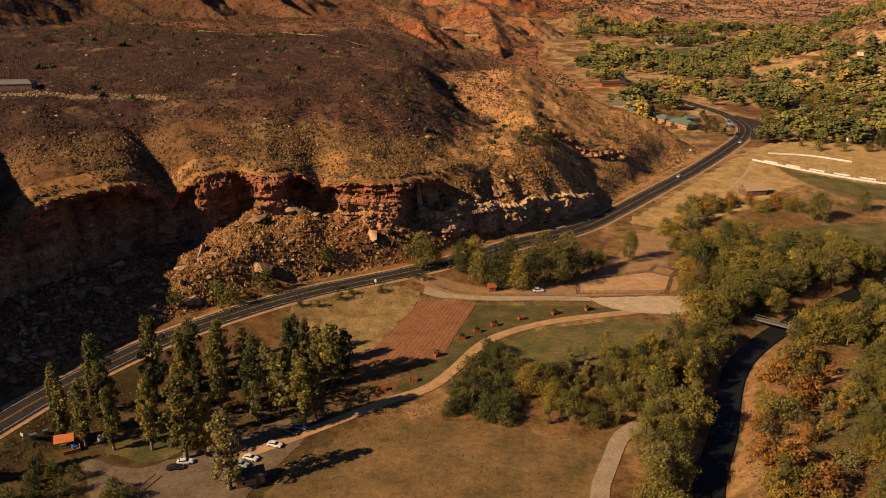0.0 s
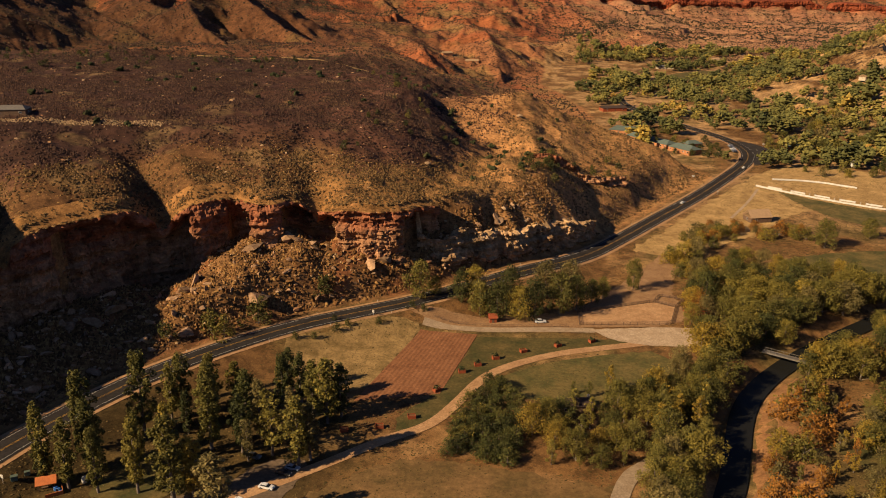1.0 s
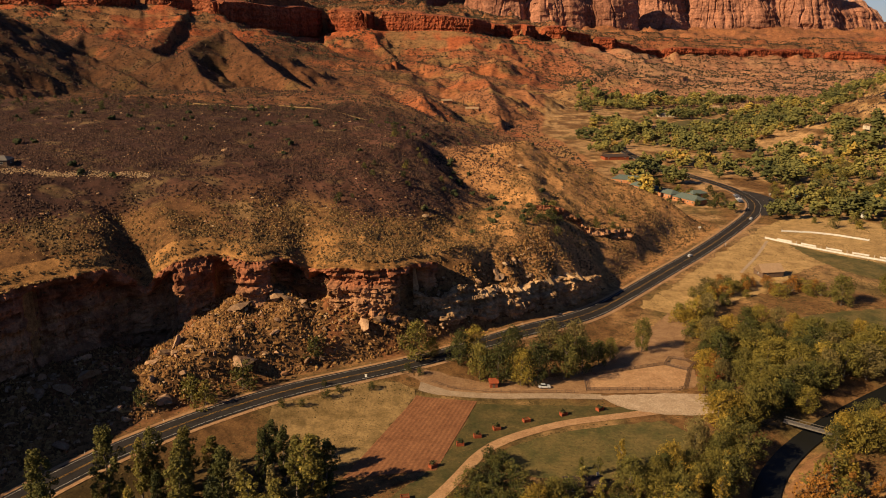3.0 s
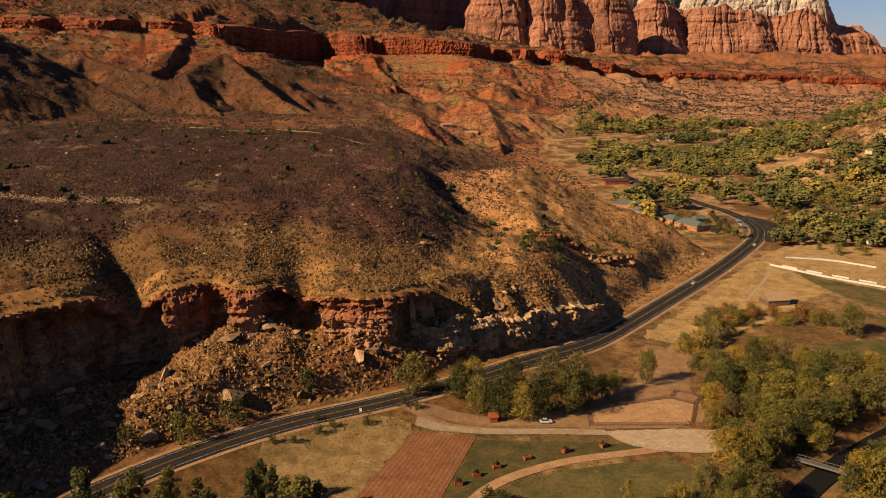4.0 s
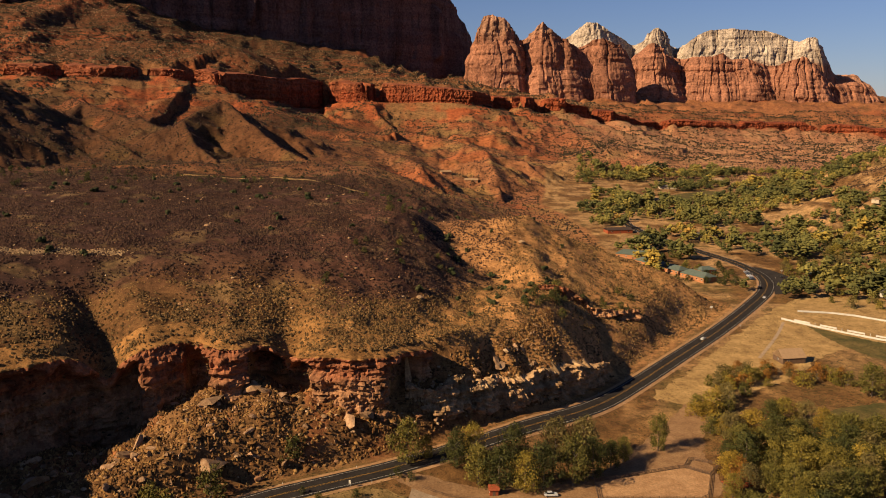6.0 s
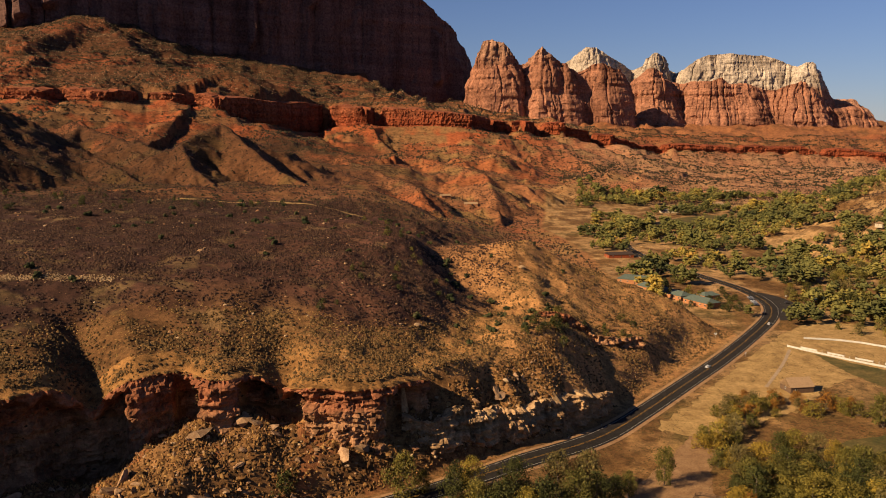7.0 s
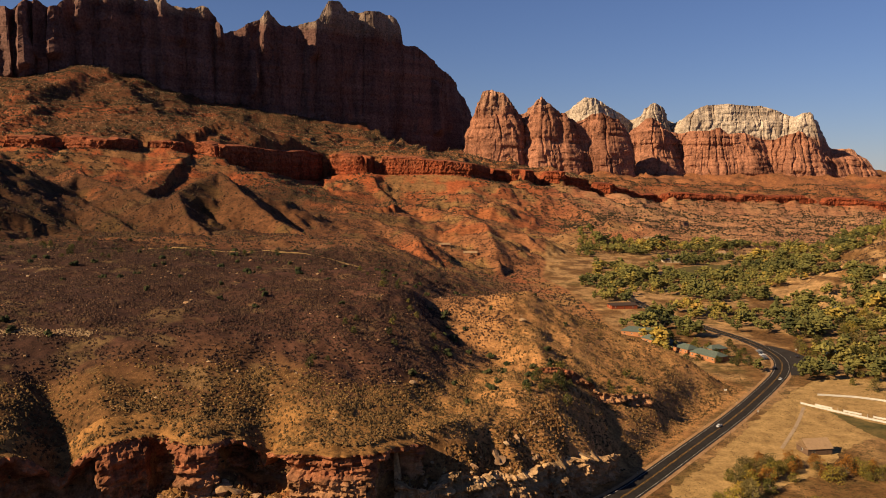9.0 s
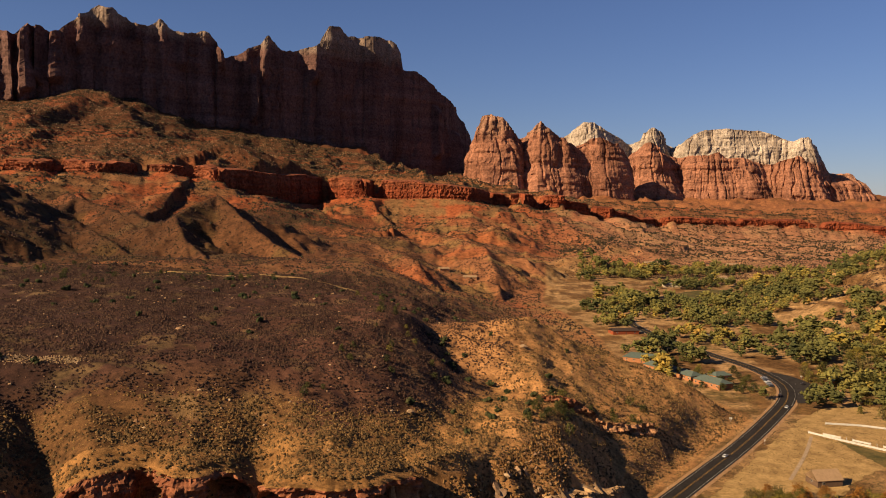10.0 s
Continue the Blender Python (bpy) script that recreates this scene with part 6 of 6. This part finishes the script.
car("black", -74.5, 183.0, 10, "black sedan parked on packed dirt")
car("white", -72.5, 185.6, 10, "white sedan parked beside a black one")
car("white", -49.0, 194.0, -18, "white sedan parked near tall trees")
car("white", -54.5, 187.5, -20, "white car parked behind the brick hut")
car("silver", -56.5, 184.5, -20, "silver car parked behind the brick hut")
car("black", -45.5, 200.5, -18, "black car parked under a poplar")
car("silver", -43.5, 203.2, -18, "silver car parked under a poplar")
car("grey", -56.0, 209.0, -20, "grey car in the shaded yard", True)
car("white", 41.0, 308.8, 4, "white pickup-sized car beside the grove", True)
road_z = 0.12
for x, y, turn, tone, lab in [(152, 487, 51, "white", "white car driving on the highway"), (224, 579, 58, "white", "white car near the road bend"), (232, 608, 62, "black", "black car near the road bend")]:
    ob = car(tone, x, y, turn, lab)
    ob.location.z += road_z
for i in range(7):
    car(("black", "grey", "silver", "white")[i % 4], 236.5 + i * 0.8, 632 + i * 4.2, 165, "car parked in a row beside the bend")
car("black", 262, 640, 80, "black car standing on the turnout")

house("brick_hut", "small orange brick hut with dark pitched roof", -52.5, 177.5, 24, 7.5, 4.6, 2.7, 4.3, BRICK, DARK_ROOF, category="hut")
house("red_shed", "little red wooden shed beside the grove", 21, 310, 5, 3.0, 2.6, 2.4, 3.6, RED_WOOD, RED_WOOD, 1, category="shed")
house("stable", "red-roofed stable beside the riding ring", 108, 314, 20, 9, 6, 2.8, 4.4, BROWN_WOOD, RED_WOOD, 2, category="stable")
house("cottage", "low brown-roofed cottage among the trees", 44, 238, 5, 11, 5.5, 2.6, 4.0, BROWN_WOOD, DARK_ROOF, 3, chimney=True)
house("barn", "tan-roofed barn on the dry pasture", 186, 452, 10, 13, 9, 3.2, 6.8, BROWN_WOOD, TAN_ROOF, 2, category="barn")
house("ranch_house", "low grey-roofed house on the bench edge", -219, 402, 8, 20, 9, 3.0, 4.6, BROWN_WOOD, GREY_ROOF, 4, hip=3.0)
for x, y, turn, w, d, e, r in [(196, 634, -62, 24, 13, 3.6, 6.4), (184, 657, -62, 22, 12, 3.4, 6.0), (172, 680, -62, 24, 13, 3.4, 6.2), (168, 712, -30, 30, 20, 3.4, 6.0), (208, 655, 20, 14, 10, 3.2, 5.2)]:
    house("lodge_building", "long red-brown lodge with teal metal roof", x, y, turn, w, d, e, r, BRICK, TEAL_ROOF, 5, hip=4.0, category="lodge")
for x, y, turn, w, d, wall, roof, lab in [
        (178, 830, 10, 26, 12, RED_WOOD, DARK_ROOF, "low dark red building beside the far road"), (292, 640, -20, 20, 11, RED_WOOD, TEAL_ROOF, "teal-roofed building among the trees"),
        (330, 742, 15, 12, 8, CREAM, TAN_ROOF, "cream house under the far hill"), (372, 800, 5, 12, 9, BRICK, GREY_ROOF, "small brick house under the far hill"),
        (455, 860, 20, 14, 9, CREAM, TAN_ROOF, "cream house on the hill foot"), (480, 880, -10, 16, 10, CREAM, TAN_ROOF, "long cream house on the hill foot"),
        (245, 800, 30, 14, 9, CREAM, GREY_ROOF, "cream house among far trees"), (330, 1190, 0, 26, 12, CREAM, GREY_ROOF, "pale hall beside the playing field"),
        (260, 1080, 10, 16, 10, CREAM, TAN_ROOF, "tan house beside the playing field"), (430, 1290, 0, 24, 12, CREAM, TAN_ROOF, "pale house among far woods"),
        (390, 1500, 5, 40, 14, CREAM, TAN_ROOF, "long pale building under red slopes"), (520, 1480, -8, 20, 12, BRICK, TAN_ROOF, "red house under far slopes"),
        (310, 585, 35, 5, 4, WHITE, GREY_ROOF, "small white shed near the pasture"), (40, 1120, 0, 18, 10, BRICK, TAN_ROOF, "red-brown house on the far slope"), (5, 1150, 20, 14, 9, BRICK, TAN_ROOF, "brown house on the far slope")]:
    house("house", lab, x, y, turn, w, d, 3.2, 5.2, wall, roof, 3)


def rail_fence(label, line, gap, tall, rails, mat, size=0.12):
    """Posts and rails along a line; each post and rail is a part."""
    root = new("rail_fence")
    pts = resample(line, gap, 0)
    z = height_at(pts[:, 0], pts[:, 1])
    root.location = (pts[0, 0], pts[0, 1], float(z[0]))
    post = solid("post", mat, [((0, 0, tall / 2 - 0.2), (size, size, tall + 0.4), 0)])
    rail = solid("rail", mat, [((0.5, 0, 0), (1.0, size * 0.6, size), 0)])
    for i, (p, h) in enumerate(zip(pts, z)):
        ob = part("post", post, root)
        ob.location = Vector((p[0], p[1], h + 0.15)) - root.location
        if i + 1 < len(pts):
            d = Vector((*pts[i + 1], z[i + 1])) - Vector((*p, h))
            for k in range(rails):
                ob = part("rail", rail, root)
                q = d.to_track_quat("X", "Z")
                ob.matrix_basis = Matrix.LocRotScale(Vector((p[0], p[1], h + 0.15 + tall * (k + 1) / rails - 0.1)) - root.location, q, (d.length, 1, 1))
    return tagged(root, label, "fence", "fences")


rail_fence("brown rail fence round the riding ring", [(57, 306.5), (95, 307), (102, 325), (94, 331), (58, 319), (57, 306.5)], 3.0, 1.4, 3, BROWN_WOOD, 0.16)
rail_fence("brown rail fence of the small pen", [(94, 331), (98, 338), (108, 333), (102, 325)], 3.0, 1.4, 3, BROWN_WOOD, 0.16)
rail_fence("post and wire fence along the farm track", [(-4, 309), (20, 304.5), (52, 304)], 3.5, 1.2, 2, BROWN_WOOD, 0.1)


def panel_fence(label, line, gap, tall, every=1):
    """White board fence: posts, and a boarded panel in every bay that has one."""
    root = new("white_fence")
    pts = resample(line, gap, 1)
    z = height_at(pts[:, 0], pts[:, 1])
    root.location = (pts[0, 0], pts[0, 1], float(z[0]))
    post = solid("post", WHITE, [((0, 0, tall / 2), (0.2, 0.2, tall + 0.5), 0)])
    panel = solid("panel", WHITE, [((0.5, 0, tall * (0.2 + 0.24 * k)), (1.0, 0.06, tall * 0.22), 0) for k in range(4)])
    for i, (p, h) in enumerate(zip(pts, z)):
        part("post", post, root).location = Vector((p[0], p[1], h + 0.2)) - root.location
        if i + 1 < len(pts) and i % 5 < every:
            d = Vector((*pts[i + 1], z[i + 1])) - Vector((*p, h))
            part("panel", panel, root).matrix_basis = Matrix.LocRotScale(Vector((p[0], p[1], h + 0.2)) - root.location, d.to_track_quat("X", "Z"), (d.length, 1, 1))
    return tagged(root, label, "fence", "white fences")


panel_fence("long white board fence curving through the pasture", [(214, 528), (222, 518), (245, 494), (275, 470), (310, 450)], 3.0, 1.2, 5)
panel_fence("white board fence beside a green strip", [(221, 525), (247, 500), (277, 476), (300, 462)], 3.0, 1.1, 3)
panel_fence("white board fence at the far pasture edge", [(232, 545), (258, 540), (280, 522)], 3.0, 1.2, 5)
ribbon("foot_path", [(213, 522), (196, 492), (172, 456)], 1.8, 0.2, GRAVEL, label="narrow pale footpath over the pasture", category="path")


def planter(x, y, turn, shrub):
    root = new("planter_box")
    root.matrix_world = pose(x, y, float(height_at(x, y)[0]) + 0.1, 0, 0, turn)
    slats = []
    for k in range(4):
        for sy in (-0.8, 0.8):
            slats.append(((0, sy, 0.16 + 0.3 * k), (2.4, 0.06, 0.26), 0))
        for sx in (-1.2, 1.2):
            slats.append(((sx, 0, 0.16 + 0.3 * k), (0.06, 1.54, 0.26), 0))
    part("slat_sides", solid("slat_sides", RED_WOOD, slats), root)
    for sx in (-1.2, 1.2):
        for sy in (-0.8, 0.8):
            part("post", solid("post", RED_WOOD, [((sx, sy, 0.65), (0.14, 0.14, 1.4), 0)]), root)
    part("soil", solid("soil", TILLED, [((0, 0, 0.5), (2.3, 1.5, 0.9), 0)]), root)
    if shrub:
        rng = np.random.default_rng(int(x * 10) % 97)
        pos = np.column_stack((rng.normal(0, 0.5, 26), rng.normal(0, 0.4, 26), rng.uniform(1.0, 2.3, 26)))
        part("shrub", blobs("shrub", pos, rng.uniform(0.2, 0.45, 26), rng.uniform(0.2, 0.4, 26), JUNIPER, 3, "oct", 0.4), root, "dark leafy shrub")
    tagged(root, "red slatted planter box on the lawn", "planter", "planter boxes")


for i, (x, y) in enumerate([(7, 264), (13, 269.5), (20, 275), (31, 281), (45, 286), (59, 290), (-2, 250)]):
    planter(x, y, 8 + 5 * i, i != 3)
for x, y in [(-20, 226), (-10, 232), (-31, 224)]:
    planter(x, y, 10, False)


def playground():
    z = float(height_at(-109, 193)[0])
    root = new("playground_shelter")
    root.matrix_world = pose(-110, 194, z + 0.1, 0, 0, 20)
    for sx in (-2, 2):
        for sy in (-1.4, 1.4):
            part("post", solid("post", BROWN_WOOD, [((sx, sy, 1.3), (0.18, 0.18, 2.6), 0)]), root)
    part("roof", gable("roof", ORANGE_P, 4.6, 3.4, 2.6, 3.9), root, "orange pitched roof")
    part("bench", solid("bench", BROWN_WOOD, [((0, 0, 0.5), (3, 0.6, 0.1), 0), ((-1.3, 0, 0.25), (0.1, 0.5, 0.5), 0), ((1.3, 0, 0.25), (0.1, 0.5, 0.5), 0)]), root)
    tagged(root, "orange-roofed play shelter on wooden posts", "shelter")
    wall = new("play_wall")
    wall.matrix_world = pose(-106.5, 190.5, z + 0.1, 0, 0, 30)
    part("panel", solid("panel", ORANGE_P, [((0, 0, 0.5), (4.5, 0.2, 1.1), 0), ((2.2, 1.6, 0.5), (0.2, 3.2, 1.1), 0)], 0.03), wall)
    tagged(wall, "low orange wall round the play area", "wall")
    slide = new("slide")
    slide.matrix_world = pose(-107.2, 193, z + 0.1, 0, 0, -20)
    me = solid("chute", BLUE_P, [((0, 0, 0.6), (0.9, 0.9, 1.2), 0), ((0.9, 0, 0.9), (1.0, 0.8, 0.14), 0), ((1.7, 0, 0.5), (0.9, 0.8, 0.14), 0)], 0.04)
    part("chute", me, slide)
    part("ladder", solid("ladder", CHROME, [((-0.6, -0.3, 0.7), (0.06, 0.06, 1.4), 0), ((-0.6, 0.3, 0.7), (0.06, 0.06, 1.4), 0), ((-0.6, 0, 0.4), (0.05, 0.6, 0.05), 0), ((-0.6, 0, 0.8), (0.05, 0.6, 0.05), 0)]), slide)
    tagged(slide, "small blue plastic slide", "slide")
    tank = new("water_tank")
    tank.matrix_world = pose(-101, 197, z, 0, 0, 0)
    vv, ff = tube([(0, 0, 0), (0, 0, 0.02), (0, 0, 1.6), (0, 0, 1.85), (0, 0, 1.9)], [0.05, 0.8, 0.8, 0.5, 0.05], 16)
    part("shell", mesh_from("shell", vv, ff, WHITE, True), tank)
    part("cap", solid("cap", CHROME, [((0, 0, 1.95), (0.3, 0.3, 0.12), 0)]), tank)
    tagged(tank, "white upright water tank by the shelter", "tank")
    for x, y, s in ((-118.5, 193.5, 1.0), (-116.5, 196.5, 0.8)):
        box = new("utility_box")
        box.matrix_world = pose(x, y, float(height_at(x, y)[0]), 0, 0, 25)
        part("cabinet", solid("cabinet", GREEN_BOX, [((0, 0, 0.7 * s), (1.8 * s, 1.2 * s, 1.4 * s), 0)], 0.05), box)
        part("lid", solid("lid", GREEN_BOX, [((0, 0, 1.44 * s), (1.9 * s, 1.3 * s, 0.1), 0)]), box)
        tagged(box, "dull green metal utility box on the verge", "utility box")
    grid = new("cattle_grid")
    grid.matrix_world = pose(-79.5, 177, float(height_at(-79.5, 177)[0]) + 0.16, 0, 0, 68)
    part("frame", solid("frame", BROWN_WOOD, [((0, sy, 0.08), (7, 0.18, 0.16), 0) for sy in (-1.1, 1.1)]), grid)
    for k in range(10):
        part("bar", solid("bar", BROWN_WOOD, [((-3.2 + k * 0.71, 0, 0.1), (0.14, 2.2, 0.12), 0)]), grid)
    tagged(grid, "brown barred cattle grid beside the drive", "cattle grid")


playground()


def road_sign(x, y, turn, w, h, label):
    root = new("road_sign")
    root.matrix_world = pose(x, y, float(height_at(x, y)[0]), 0, 0, turn)
    part("post", solid("post", CHROME, [((0, 0, 1.2), (0.08, 0.08, 2.6), 0)]), root)
    part("plate", solid("plate", WHITE, [((0, -0.06, 2.2), (w, 0.04, h), 0)]), root)
    part("marking", solid("marking", RUBBER, [((0, -0.085, 2.2 + 0.18 * h), (w * 0.6, 0.02, 0.1), 0), ((0, -0.085, 2.2 - 0.15 * h), (w * 0.5, 0.02, 0.1), 0)]), root)
    tagged(root, label, "road sign", "road signs")


for x, y, t, w, h in [(-120.5, 191.5, -20, 0.9, 1.1), (-28.5, 304.5, -25, 0.9, 1.2), (176, 545, -10, 1.6, 1.1), (181, 508, -10, 0.7, 0.9), (268, 655, 0, 1.5, 1.0)]:
    road_sign(x, y, t, w, h, "white road sign on a thin metal post")


def delineators():
    line = resample(ROAD[2:18], 26.0, 2)
    d = np.gradient(line, axis=0)
    d /= np.hypot(d[:, 0], d[:, 1])[:, None]
    post = solid("post", WHITE, [((0, 0, 0.5), (0.12, 0.05, 1.2), 0)])
    cap = solid("reflector", RUBBER, [((0, 0, 1.0), (0.13, 0.06, 0.15), 0)])
    for side in (-6.6, 6.6):
        for p, t in zip(line, d):
            x, y = p[0] - t[1] * side, p[1] + t[0] * side
            root = new("roadside_marker")
            root.location = (x, y, float(height_at(x, y)[0]))
            part("post", post, root)
            part("reflector", cap, root)
            tagged(root, "slim white roadside marker post", "marker post", "roadside markers")


delineators()


def footbridge():
    root = new("footbridge")
    root.matrix_world = pose(131, 276, float(height_at(112, 280)[0]) + 0.6, 0, 0, -38)
    for k in range(22):
        part("plank", solid("plank", GREY_ROOF, [((-9 + k * 0.86, 0, 0.0), (0.8, 2.4, 0.14), 0)]), root)
    for sy in (-1.1, 1.1):
        part("beam", solid("beam", GREY_ROOF, [((0, sy, -0.3), (19, 0.25, 0.45), 0)]), root)
        part("handrail", solid("handrail", GREY_ROOF, [((0, sy, 1.0), (19, 0.1, 0.12), 0)] + [((-9 + 2.25 * k, sy, 0.5), (0.1, 0.1, 1.1), 0) for k in range(9)]), root)
    tagged(root, "grey plank footbridge over the river", "bridge")


footbridge()
# row of pale stones across the bench
line = resample([(-235, 386), (-196, 394), (-173, 399), (-142, 404)], 0.5, 2)
rng = np.random.default_rng(91)
base = np.repeat(line, 8, 0) + rng.normal(0, 1.7, (len(line) * 8, 2))
base = np.column_stack((base, height_at(base[:, 0], base[:, 1])))
PALE_STONE = island_material("pale_broken_stone", [(0.0, (0.28, 0.17, 0.08)), (1.0, (0.48, 0.34, 0.19))])
stuff("stone_row", blobs("stone_row", base, rng.uniform(0.15, 0.5, len(base)), rng.uniform(0.15, 0.45, len(base)), PALE_STONE, 92, "ico", 0.35), "long row of pale broken stones on the bench", "stone row")
